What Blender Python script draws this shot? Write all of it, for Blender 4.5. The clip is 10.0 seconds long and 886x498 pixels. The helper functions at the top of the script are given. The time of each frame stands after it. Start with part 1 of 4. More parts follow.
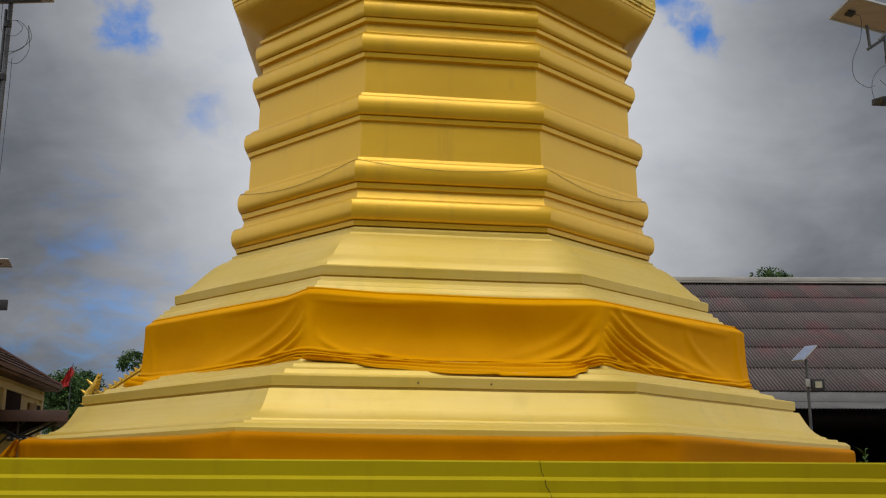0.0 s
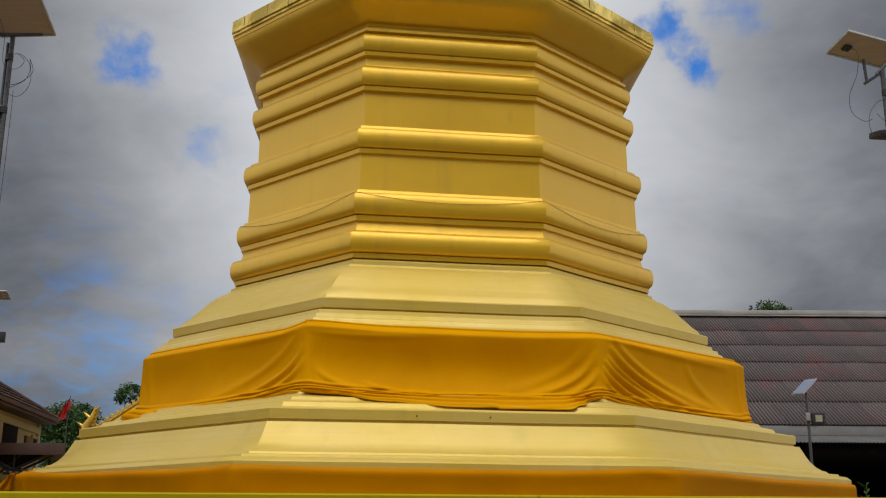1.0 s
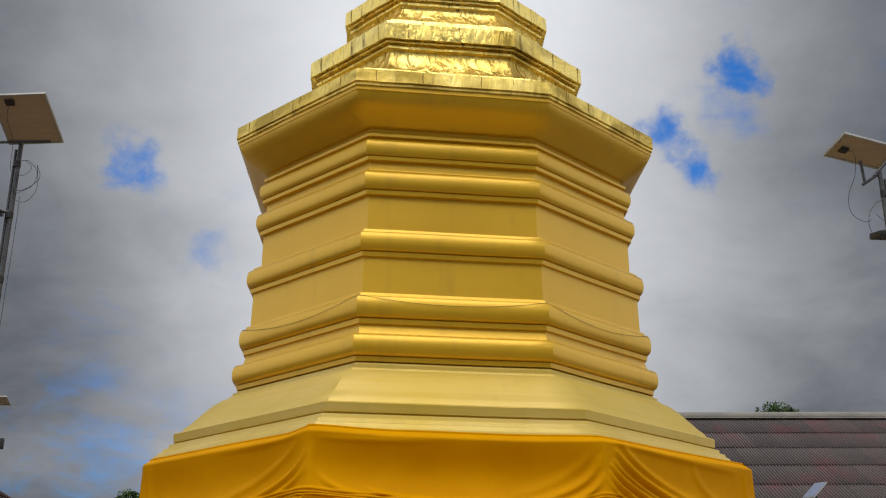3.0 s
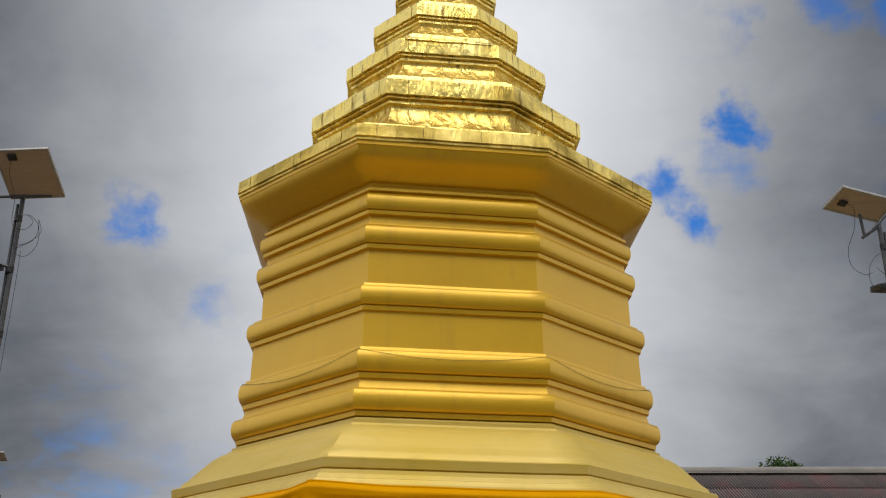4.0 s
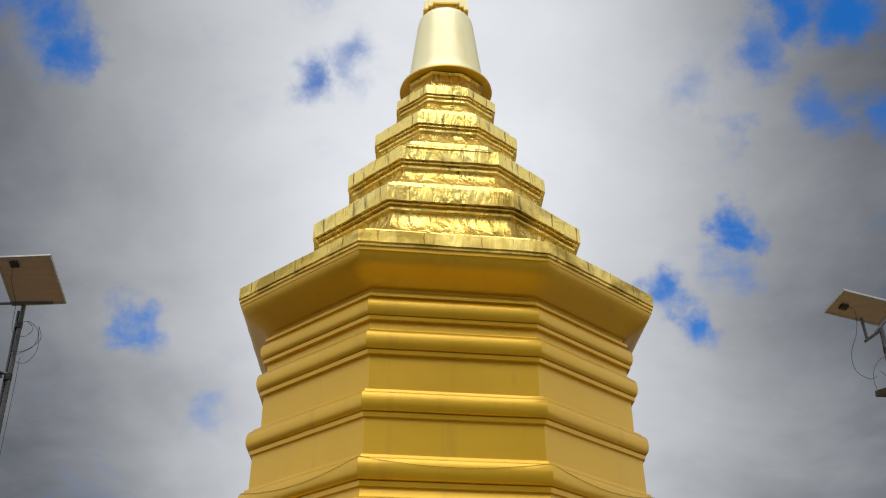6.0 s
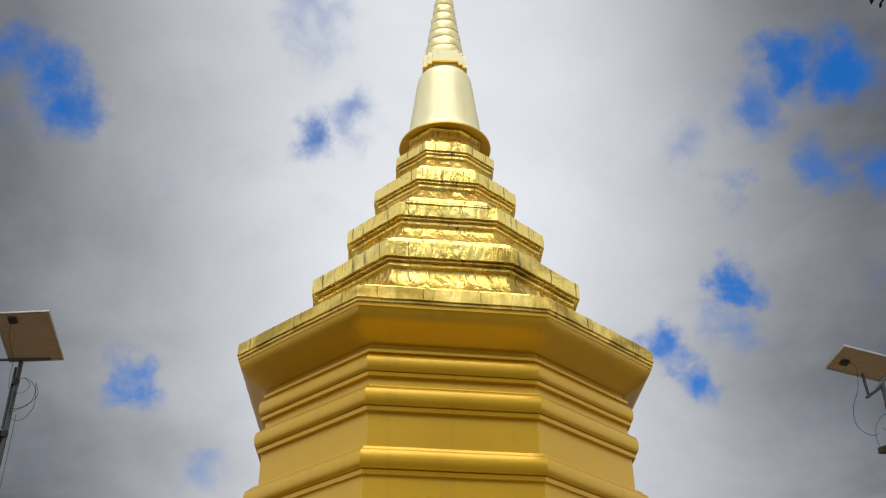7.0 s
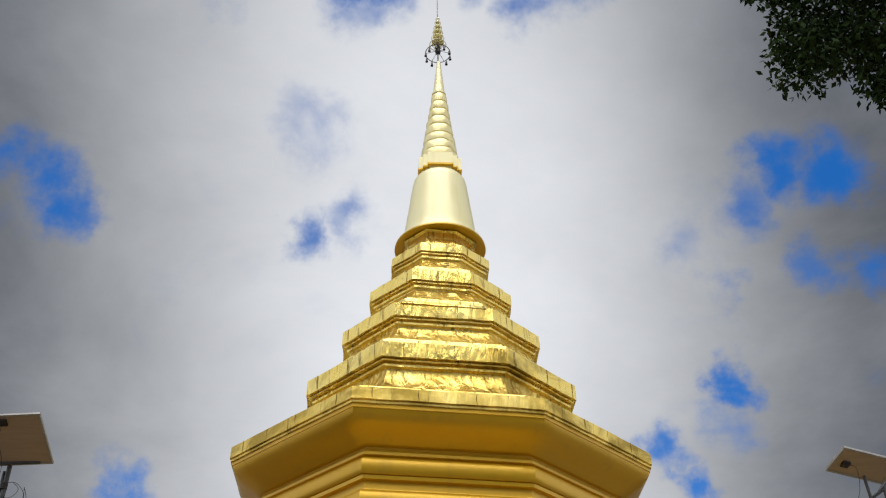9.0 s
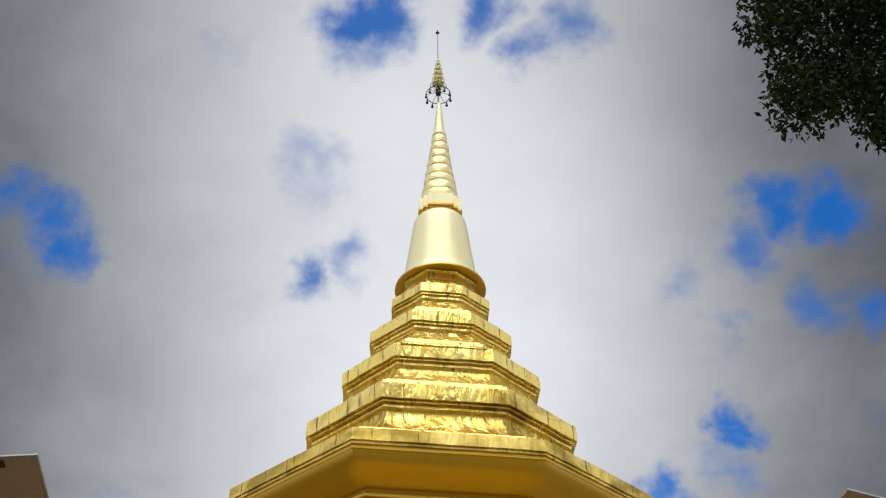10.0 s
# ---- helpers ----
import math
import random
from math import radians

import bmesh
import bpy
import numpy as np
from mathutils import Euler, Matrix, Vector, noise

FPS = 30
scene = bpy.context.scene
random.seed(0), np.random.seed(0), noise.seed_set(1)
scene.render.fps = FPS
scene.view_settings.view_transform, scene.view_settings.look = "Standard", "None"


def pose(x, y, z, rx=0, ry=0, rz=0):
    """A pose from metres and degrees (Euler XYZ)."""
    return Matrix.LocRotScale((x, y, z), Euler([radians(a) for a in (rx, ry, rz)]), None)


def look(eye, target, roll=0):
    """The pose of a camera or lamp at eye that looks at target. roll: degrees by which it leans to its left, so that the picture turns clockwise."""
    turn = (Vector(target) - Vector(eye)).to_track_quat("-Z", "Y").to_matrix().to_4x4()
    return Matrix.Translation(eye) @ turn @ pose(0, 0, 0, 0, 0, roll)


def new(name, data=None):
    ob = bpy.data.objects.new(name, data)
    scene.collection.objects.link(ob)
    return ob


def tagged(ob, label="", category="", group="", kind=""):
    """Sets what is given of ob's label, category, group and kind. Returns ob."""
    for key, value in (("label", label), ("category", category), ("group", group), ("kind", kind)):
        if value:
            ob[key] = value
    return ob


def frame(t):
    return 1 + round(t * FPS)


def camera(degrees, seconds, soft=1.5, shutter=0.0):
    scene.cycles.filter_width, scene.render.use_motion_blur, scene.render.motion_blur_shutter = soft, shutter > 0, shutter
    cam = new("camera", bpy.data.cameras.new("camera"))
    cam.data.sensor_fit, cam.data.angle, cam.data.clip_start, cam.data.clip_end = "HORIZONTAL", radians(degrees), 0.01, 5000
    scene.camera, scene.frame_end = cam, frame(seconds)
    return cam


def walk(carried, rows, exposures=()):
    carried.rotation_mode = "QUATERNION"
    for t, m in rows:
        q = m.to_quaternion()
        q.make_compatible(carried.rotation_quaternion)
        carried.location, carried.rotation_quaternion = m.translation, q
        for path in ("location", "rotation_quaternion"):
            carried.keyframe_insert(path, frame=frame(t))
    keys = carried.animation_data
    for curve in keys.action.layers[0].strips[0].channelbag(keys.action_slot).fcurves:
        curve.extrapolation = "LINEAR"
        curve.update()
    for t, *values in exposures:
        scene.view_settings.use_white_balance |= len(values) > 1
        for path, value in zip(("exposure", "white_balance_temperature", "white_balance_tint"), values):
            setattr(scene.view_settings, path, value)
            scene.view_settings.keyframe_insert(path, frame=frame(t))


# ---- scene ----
EYE = (0.0, 0.0, 1.6)


def tilt(yaw, pitch, roll):
    return pose(*EYE, 0, 0, yaw) @ pose(0, 0, 0, 90 + pitch) @ pose(0, 0, 0, 0, 0, -roll)


cam = camera(44.85, 10.0, 1.2)
PATH = [(0, 0.0, 12.854, -0.25), (0.5, -0.062, 13.708, -0.32), (1, -0.047, 14.598, -0.313), (1.5, -0.03, 15.73, -0.27),
        (2, 0.028, 17.231, -0.187), (2.5, 0.09, 18.649, -0.108), (4, 0.142, 22.919, 0.03), (4.5, 0.165, 24.329, 0.065),
        (5, 0.205, 25.717, 0.13), (5.5, 0.205, 27.031, 0.20), (7, 0.112, 31.497, 0.30), (7.5, 0.024, 32.693, 0.355),
        (8, -0.08, 34.037, 0.445), (8.5, -0.165, 35.331, 0.525), (9, -0.235, 36.85, 0.59), (9.5, -0.262, 38.214, 0.61),
        (10, -0.245, 38.999, 0.56)]
walk(cam, [(t, tilt(y, p, r)) for t, y, p, r in PATH])
scene.view_settings.exposure = -0.06

# ---- sky and sun ----
SUN_EL, SUN_AZ = 66.0, 185.0      # azimuth clockwise from ahead (+y)
world = bpy.data.worlds.new("sky")
scene.world = world
world.use_nodes = True
wn, wl = world.node_tree.nodes, world.node_tree.links
wn.clear()


def wnode(kind, **kw):
    n = wn.new(kind)
    for k, v in kw.items():
        if k == "op":
            n.operation = v
        elif k == "ins":
            for i, val in v.items():
                n.inputs[i].default_value = val
    return n


sky = wn.new("ShaderNodeTexSky")
sky.sky_type = "NISHITA"
sky.sun_disc = False
sky.sun_elevation, sky.sun_rotation = radians(SUN_EL), radians(SUN_AZ)
sky.air_density, sky.dust_density = 1.0, 0.4
coord = wn.new("ShaderNodeTexCoord")
# clouds lie on a flat sheet overhead: divide the direction by its height
sep = wn.new("ShaderNodeSeparateXYZ")
wl.new(coord.outputs["Generated"], sep.inputs[0])
zmax = wnode("ShaderNodeMath", op="MAXIMUM", ins={1: 0.0})
wl.new(sep.outputs["Z"], zmax.inputs[0])
zadd = wnode("ShaderNodeMath", op="ADD", ins={1: 0.35})
wl.new(zmax.outputs[0], zadd.inputs[0])
flat = wnode("ShaderNodeVectorMath", op="DIVIDE")
comb = wn.new("ShaderNodeCombineXYZ")
for k in range(3):
    wl.new(zadd.outputs[0], comb.inputs[k])
wl.new(coord.outputs["Generated"], flat.inputs[0])
wl.new(comb.outputs[0], flat.inputs[1])


def wnoise(scale, detail, rough, offset, dist=0.0):
    add = wnode("ShaderNodeVectorMath", op="ADD", ins={1: offset})
    wl.new(flat.outputs[0], add.inputs[0])
    n = wn.new("ShaderNodeTexNoise")
    n.inputs["Scale"].default_value, n.inputs["Detail"].default_value = scale, detail
    n.inputs["Roughness"].default_value, n.inputs["Distortion"].default_value = rough, dist
    wl.new(add.outputs[0], n.inputs["Vector"])
    return n.outputs["Fac"]


def wmath(op, a, b):
    n = wnode("ShaderNodeMath", op=op)
    for i, v in enumerate((a, b)):
        if isinstance(v, (int, float)):
            n.inputs[i].default_value = v
        else:
            wl.new(v, n.inputs[i])
    return n.outputs[0]


def wrange(value, a, b, lo, hi):
    n = wn.new("ShaderNodeMapRange")
    n.interpolation_type = "SMOOTHSTEP"
    for i, v in zip((1, 2, 3, 4), (a, b, lo, hi)):
        n.inputs[i].default_value = v
    wl.new(value, n.inputs[0])
    return n.outputs[0]


# gaps in the cloud: direction (x, 1, rise), width, depth
GAPS = [(-0.505, 0.89, 0.062, 1.0), (-0.46, 0.83, 0.055, 1.0), (-0.16, 0.96, 0.065, 0.5), (-0.165, 0.787, 0.045, 0.8), (-0.115, 0.80, 0.045, 0.55),
        (-0.29, 1.20, 0.045, 0.5), (-0.098, 1.25, 0.07, 1.1), (-0.107, 1.17, 0.055, 0.7), (0.08, 1.27, 0.06, 1.0), (0.14, 1.165, 0.055, 0.8),
        (0.18, 1.22, 0.055, 0.7), (0.417, 0.85, 0.058, 1.05), (0.36, 0.79, 0.06, 0.75), (0.33, 0.70, 0.05, 0.85), (0.488, 0.86, 0.055, 1.0),
        (0.285, 0.757, 0.06, 0.45), (0.44, 0.705, 0.05, 0.8), (0.50, 0.695, 0.05, 0.85), (0.335, 0.577, 0.036, 0.9), (0.31, 0.525, 0.05, 0.55),
        (0.228, 0.487, 0.04, 0.85), (0.244, 0.445, 0.038, 0.9), (-0.325, 0.452, 0.046, 0.95), (-0.235, 0.364, 0.05, 0.5), (-0.33, 0.14, 0.17, 0.28)]
warp = wnode("ShaderNodeVectorMath", op="ADD")
wn_w = wn.new("ShaderNodeTexNoise")
wn_w.inputs["Scale"].default_value, wn_w.inputs["Detail"].default_value, wn_w.inputs["Roughness"].default_value = 9.0, 6.0, 0.62
wl.new(coord.outputs["Generated"], wn_w.inputs["Vector"])
cen = wnode("ShaderNodeVectorMath", op="MULTIPLY_ADD", ins={1: (0.15, 0.12, 0.12), 2: (-0.075, -0.06, -0.06)})
wl.new(wn_w.outputs["Color"], cen.inputs[0])
wl.new(coord.outputs["Generated"], warp.inputs[0])
wl.new(cen.outputs[0], warp.inputs[1])
opening = 0.0
for gx, gz, gw, gd in GAPS:
    d = Vector((gx, 1.0, gz)).normalized()
    far = wnode("ShaderNodeVectorMath", op="DISTANCE", ins={1: d})
    wl.new(warp.outputs[0], far.inputs[0])
    opening = wmath("MAXIMUM", opening, wrange(far.outputs["Value"], 0.0, gw * 0.94, gd, 0.0))
veil = wnoise(3.6, 8.0, 0.58, (3.1, 0.4, 0.0), 0.25)
wisp = wnoise(10.0, 6.0, 0.57, (1.7, 5.2, 0.0), 0.5)
broad = wnoise(1.1, 3.0, 0.5, (7.3, 2.2, 0.0))
ragged = wmath("ADD", wmath("MULTIPLY", veil, 0.9), wmath("MULTIPLY", wisp, 1.5))
gap = wmath("SUBTRACT", wmath("ADD", wmath("MULTIPLY", opening, 1.35), 0.78), ragged)
blue = wrange(gap, -0.32, 1.0, 0.0, 0.95)
# cloud brightest beyond the spire, darkened to the sides in place of lens vignetting
hd = Vector((-0.015, 1.0, 0.64)).normalized()
flatter = wnode("ShaderNodeVectorMath", op="MULTIPLY", ins={1: (1.52, 0.7, 0.55)})
wl.new(coord.outputs["Generated"], flatter.inputs[0])
heart = wnode("ShaderNodeVectorMath", op="DISTANCE", ins={1: (hd.x * 1.52, hd.y * 0.7, hd.z * 0.55)})
wl.new(flatter.outputs[0], heart.inputs[0])
thin = wrange(heart.outputs["Value"], 0.04, 0.62, 1.0, 0.0)
sd = radians(SUN_AZ), radians(SUN_EL)
halo = wnode("ShaderNodeVectorMath", op="DOT_PRODUCT", ins={1: (math.sin(sd[0]) * math.cos(sd[1]), math.cos(sd[0]) * math.cos(sd[1]), math.sin(sd[1]))})
wl.new(coord.outputs["Generated"], halo.inputs[0])
high = wrange(halo.outputs["Value"], 0.55, 0.95, 0.0, 1.0)      # cloud is brightest round the veiled sun
side_fill = wrange(wmath("ABSOLUTE", sep.outputs["X"], 0.0), 0.46, 0.78, 0.0, 1.0)   # brightness added out of view to light the chedi's side faces
thin = wmath("MAXIMUM", thin, wmath("MAXIMUM", high, side_fill))
shade = wmath("ADD", wmath("MULTIPLY", thin, 0.56), wmath("ADD", wmath("MULTIPLY", veil, 0.30), wmath("MULTIPLY", broad, 0.30)))
ramp = wn.new("ShaderNodeValToRGB")
ramp.color_ramp.elements[0].position, ramp.color_ramp.elements[0].color = 0.24, (0.085, 0.095, 0.115, 1)
ramp.color_ramp.elements[1].position, ramp.color_ramp.elements[1].color = 0.88, (0.83, 0.85, 0.89, 1)
wl.new(shade, ramp.inputs[0])
skyc = wnode("ShaderNodeVectorMath", op="MULTIPLY", ins={1: (0.010, 0.085, 0.172)})
wl.new(sky.outputs[0], skyc.inputs[0])
mix = wn.new("ShaderNodeMix")
mix.data_type = "RGBA"
wl.new(blue, mix.inputs[0])
wl.new(ramp.outputs[0], mix.inputs[6])
wl.new(skyc.outputs[0], mix.inputs[7])
bg = wn.new("ShaderNodeBackground")
bg.inputs["Strength"].default_value = 1.0
wl.new(mix.outputs[2], bg.inputs["Color"])
wout = wn.new("ShaderNodeOutputWorld")
wl.new(bg.outputs[0], wout.inputs[0])

sun = new("sun", bpy.data.lights.new("sun", "SUN"))
sun.data.energy, sun.data.angle, sun.data.color = 2.3, radians(56), (1.0, 0.95, 0.87)
sa, se = radians(SUN_AZ), radians(SUN_EL)
sun.matrix_world = look((math.sin(sa) * math.cos(se) * 60, math.cos(sa) * math.cos(se) * 60, math.sin(se) * 60), (0, 0, 0))


# ---- materials ----
class Mat:
    """A small writer of node materials."""

    def __init__(self, name, rough=0.5, metal=0.0, spec=0.5):
        self.m = bpy.data.materials.new(name)
        self.m.use_nodes = True
        self.n, self.l = self.m.node_tree.nodes, self.m.node_tree.links
        self.b = self.n["Principled BSDF"]
        self.b.inputs["Roughness"].default_value = rough
        self.b.inputs["Metallic"].default_value = metal
        self.b.inputs["Specular IOR Level"].default_value = spec
        self.co = self.n.new("ShaderNodeTexCoord").outputs["Object"]

    def scaled(self, s):
        n = self.n.new("ShaderNodeMapping")
        n.inputs["Scale"].default_value = s
        self.l.new(self.co, n.inputs["Vector"])
        return n.outputs[0]

    def noise(self, scale, detail=4.0, rough=0.55, stretch=None, dist=0.0):
        n = self.n.new("ShaderNodeTexNoise")
        n.inputs["Scale"].default_value, n.inputs["Detail"].default_value = scale, detail
        n.inputs["Roughness"].default_value, n.inputs["Distortion"].default_value = rough, dist
        self.l.new(self.scaled(stretch) if stretch else self.co, n.inputs["Vector"])
        return n.outputs["Fac"]

    def ramp(self, fac, *stops):
        n = self.n.new("ShaderNodeValToRGB")
        e = n.color_ramp.elements
        for i, (pos, col) in enumerate(stops):
            x = e[i] if i < 2 else e.new(pos)
            x.position, x.color = pos, (*col, 1) if len(col) == 3 else col
        self.l.new(fac, n.inputs[0])
        return n.outputs[0]

    def mix(self, fac, a, b, mode="MIX"):
        n = self.n.new("ShaderNodeMix")
        n.data_type, n.blend_type = "RGBA", mode
        for i, v in ((0, fac), (6, a), (7, b)):
            if isinstance(v, (int, float)):
                n.inputs[i].default_value = v
            elif isinstance(v, tuple):
                n.inputs[i].default_value = (*v, 1)
            else:
                self.l.new(v, n.inputs[i])
        return n.outputs[2]

    def colour(self, out):
        self.l.new(out, self.b.inputs["Base Color"])
        return self

    def rough(self, fac, lo, hi):
        n = self.n.new("ShaderNodeMapRange")
        n.inputs[3].default_value, n.inputs[4].default_value = lo, hi
        self.l.new(fac, n.inputs[0])
        self.l.new(n.outputs[0], self.b.inputs["Roughness"])
        return self

    def bump(self, *layers):
        last = None
        for fac, dist, strength in layers:
            n = self.n.new("ShaderNodeBump")
            n.inputs["Distance"].default_value, n.inputs["Strength"].default_value = dist, strength
            self.l.new(fac, n.inputs["Height"])
            if last:
                self.l.new(last, n.inputs["Normal"])
            last = n.outputs[0]
        self.l.new(last, self.b.inputs["Normal"])
        return self

    def random(self):
        return self.n.new("ShaderNodeObjectInfo").outputs["Random"]


def two_tone(name, a, b, scale, rough=0.6, metal=0.0, bump=0.004, stretch=None, spec=0.5):
    m = Mat(name, rough, metal, spec)
    big, fine = m.noise(scale, 4, 0.55, stretch), m.noise(scale * 11, 5, 0.6, stretch)
    m.colour(m.mix(m.ramp(fine, (0.3, (0, 0, 0)), (0.75, (0.5, 0.5, 0.5))), m.ramp(big, (0.32, a), (0.7, b)), a))
    m.rough(fine, max(rough - 0.1, 0.02), min(rough + 0.12, 1))
    m.bump((fine, bump, 0.5), (big, bump * 3, 0.3))
    return m.m


def enamel(name, a, b, grime, metal, rough, stain=None, coat=0.4, spec=0.5, streak=None):
    """Gold enamel brushed over render: streaks, worn rain marks, trowel waves."""
    m = Mat(name, rough, metal, spec)
    big, fine = m.noise(0.55, 4, 0.55), m.noise(26, 5, 0.6)
    rain = m.noise(1.0, 5, 0.62, (3.2, 3.2, 0.22))
    brush = m.noise(1.0, 4, 0.6, (2.0, 2.0, 34.0))
    spots = m.noise(7.0, 6, 0.7)
    base = m.mix(m.ramp(big, (0.3, (0, 0, 0)), (0.72, (1, 1, 1))), a, b)
    if streak:      # bands left by the brush, and a thin second coat
        lines = m.noise(1.0, 5, 0.65, (0.35, 0.35, 24.0), 0.6)
        base = m.mix(m.ramp(lines, (0.44, (0, 0, 0)), (0.76, (0.5, 0.5, 0.5))), base, streak)
    base = m.mix(m.ramp(rain, (0.56, (0, 0, 0)), (0.8, (0.38, 0.38, 0.38))), base, grime)
    base = m.mix(m.ramp(spots, (0.66, (0, 0, 0)), (0.8, (0.45, 0.45, 0.45))), base, grime)
    if stain:
        far = m.n.new("ShaderNodeVectorMath")
        far.operation = "DISTANCE"
        s = (1.0, 1.0, 0.45)
        far.inputs[1].default_value = [a_ * b_ for a_, b_ in zip(stain, s)]
        m.l.new(m.scaled(s), far.inputs[0])
        base = m.mix(m.ramp(far.outputs["Value"], (0.02, (0.32, 0.32, 0.32)), (0.075, (0, 0, 0))), base, grime)
    m.colour(base)
    m.rough(spots, rough - 0.08, rough + 0.16)
    m.b.inputs["Coat Weight"].default_value, m.b.inputs["Coat Roughness"].default_value = coat, 0.34
    m.bump((fine, 0.0015, 0.35), (brush, 0.002, 0.25), (m.noise(2.2, 3, 0.5), 0.02, 0.22))
    return m.m


GOLD_PAINT = enamel("gold enamel", (0.70, 0.415, 0.008), (0.64, 0.37, 0.005), (0.36, 0.21, 0.025), 0.45, 0.36, (1.02, 15.1, 7.60))
PALE_PAINT = enamel("weathered gold enamel", (0.62, 0.47, 0.15), (0.57, 0.41, 0.065), (0.36, 0.28, 0.07), 0.28, 0.46, None, 0.2, 0.3, streak=(0.54, 0.36, 0.012))
GREEN_PAINT = enamel("yellow green enamel", (0.37, 0.295, 0.0), (0.32, 0.25, 0.0), (0.17, 0.12, 0.005), 0.1, 0.6, None, 0.0, 0.12)


def gilt(name, dirt, gloss=0.10, buckle=1.0):
    """Thin gilded sheet nailed on: buckled, creased, with soot in patches and tarnished runs."""
    m = Mat(name, 0.3, 0.85)
    big, fine = m.noise(1.3, 5, 0.6), m.noise(30, 4, 0.6)
    crumple = m.noise(4.2, 4, 0.52, (1.0, 1.0, 0.45), 0.6)
    crease = m.noise(2.4, 3, 0.5, (2.4, 2.4, 0.7), 0.7)
    soot = m.noise(1.0, 6, 0.66, (0.75, 0.75, 1.1), 0.6)
    drip = m.noise(1.0, 5, 0.65, (9.0, 9.0, 1.1))
    c = m.mix(m.ramp(big, (0.3, (0, 0, 0)), (0.7, (1, 1, 1))), (0.98, 0.80, 0.27), (0.97, 0.71, 0.15))
    c = m.mix(m.ramp(soot, (dirt, (0, 0, 0)), (dirt + 0.15, (0.85, 0.85, 0.85))), c, (0.40, 0.27, 0.04))
    c = m.mix(m.ramp(drip, (0.57, (0, 0, 0)), (0.70, (0.85, 0.85, 0.85))), c, (0.14, 0.085, 0.02))
    m.colour(c)
    m.rough(soot, gloss, gloss + 0.38)
    m.bump((fine, 0.002, 0.3), (crumple, 0.05, 0.45 * buckle), (crease, 0.10, 0.5 * buckle))
    return m.m


GILT = gilt("gilded sheet", 0.57)
GILT_SOOTY = gilt("sooty gilded sheet", 0.46)
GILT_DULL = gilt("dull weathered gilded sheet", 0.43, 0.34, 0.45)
BELL = enamel("pale gold lacquer", (0.98, 0.93, 0.58), (0.97, 0.89, 0.46), (0.66, 0.44, 0.05), 0.12, 0.38, None, 0.6)


def fabric(name, a, b):
    m = Mat(name, 0.5, 0.0, 0.02)
    weave = m.noise(1.0, 2, 0.5, (260, 260, 900))
    big = m.noise(1.6, 4, 0.55)
    m.colour(m.ramp(big, (0.3, a), (0.72, b)))
    m.bump((weave, 0.0008, 0.3), (m.noise(3.0, 4, 0.6, (1.0, 1.0, 0.6), 0.8), 0.02, 0.35))
    return m.m


SAFFRON = fabric("saffron cloth", (0.55, 0.24, 0.0), (0.61, 0.28, 0.0))
AMBER = fabric("amber cloth", (0.41, 0.155, 0.0), (0.46, 0.18, 0.0))
STEEL = two_tone("galvanised steel", (0.06, 0.063, 0.07), (0.10, 0.104, 0.112), 3, 0.45, 0.4)
RUBBER = two_tone("black plastic", (0.012, 0.012, 0.014), (0.025, 0.025, 0.027), 6, 0.5)
BACKSHEET = two_tone("panel backsheet", (0.33, 0.25, 0.195), (0.39, 0.30, 0.235), 2, 0.6, 0, 0.001, (1, 14, 1))
CELLS = two_tone("solar cells", (0.10, 0.13, 0.22), (0.16, 0.19, 0.29), 4, 0.15, 0.3, 0.0005)
ALU = two_tone("aluminium frame", (0.30, 0.295, 0.29), (0.38, 0.37, 0.365), 5, 0.5, 0.3, 0.001)
GLASSY = two_tone("lamp lens", (0.30, 0.29, 0.22), (0.42, 0.40, 0.30), 5, 0.1)
CREAM = two_tone("cream wall paint", (0.38, 0.33, 0.21), (0.46, 0.41, 0.27), 1.2, 0.8)
WHITE = two_tone("grey board", (0.17, 0.17, 0.175), (0.25, 0.25, 0.255), 1.5, 0.7)
BROWN = two_tone("brown roof", (0.06, 0.032, 0.03), (0.10, 0.054, 0.048), 2, 0.75)
# near-black base also stands in for shade inside the shed and windows
NEAR_BLACK = two_tone("near-black wood and shade", (0.012, 0.009, 0.010), (0.025, 0.018, 0.02), 4, 0.9, 0, 0.004, None, 0.1)
SHUTTER = two_tone("brown shutter wood", (0.13, 0.09, 0.035), (0.19, 0.13, 0.05), 5, 0.75)
RED = two_tone("red gable paint", (0.45, 0.03, 0.03), (0.55, 0.06, 0.05), 3, 0.6)
ORNAMENT = two_tone("gold glass ornament", (0.50, 0.29, 0.025), (0.62, 0.39, 0.05), 9, 0.3, 0.5, 0.01)
PAVING = two_tone("paved court", (0.15, 0.135, 0.115), (0.21, 0.19, 0.165), 0.5, 0.85, 0, 0.01)
BARK = two_tone("bark", (0.035, 0.026, 0.02), (0.065, 0.05, 0.04), 3, 0.9, 0, 0.03, (1, 1, 0.3))
SHEET = two_tone("dark weathered sheet", (0.07, 0.07, 0.072), (0.12, 0.12, 0.122), 2, 0.8)
CONCRETE = two_tone("grey concrete", (0.30, 0.29, 0.27), (0.42, 0.40, 0.37), 1.5, 0.85, 0, 0.01)


def leaf_mat(name, a, b):
    m = Mat(name, 0.75, 0.0, 0.12)
    r = m.n.new("ShaderNodeNewGeometry").outputs["Random Per Island"]
    m.colour(m.ramp(r, (0.0, a), (1.0, b)))
    m.b.inputs["Transmission Weight"].default_value = 0.0
    return m.m


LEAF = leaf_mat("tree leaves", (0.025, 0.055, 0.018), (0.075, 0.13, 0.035))
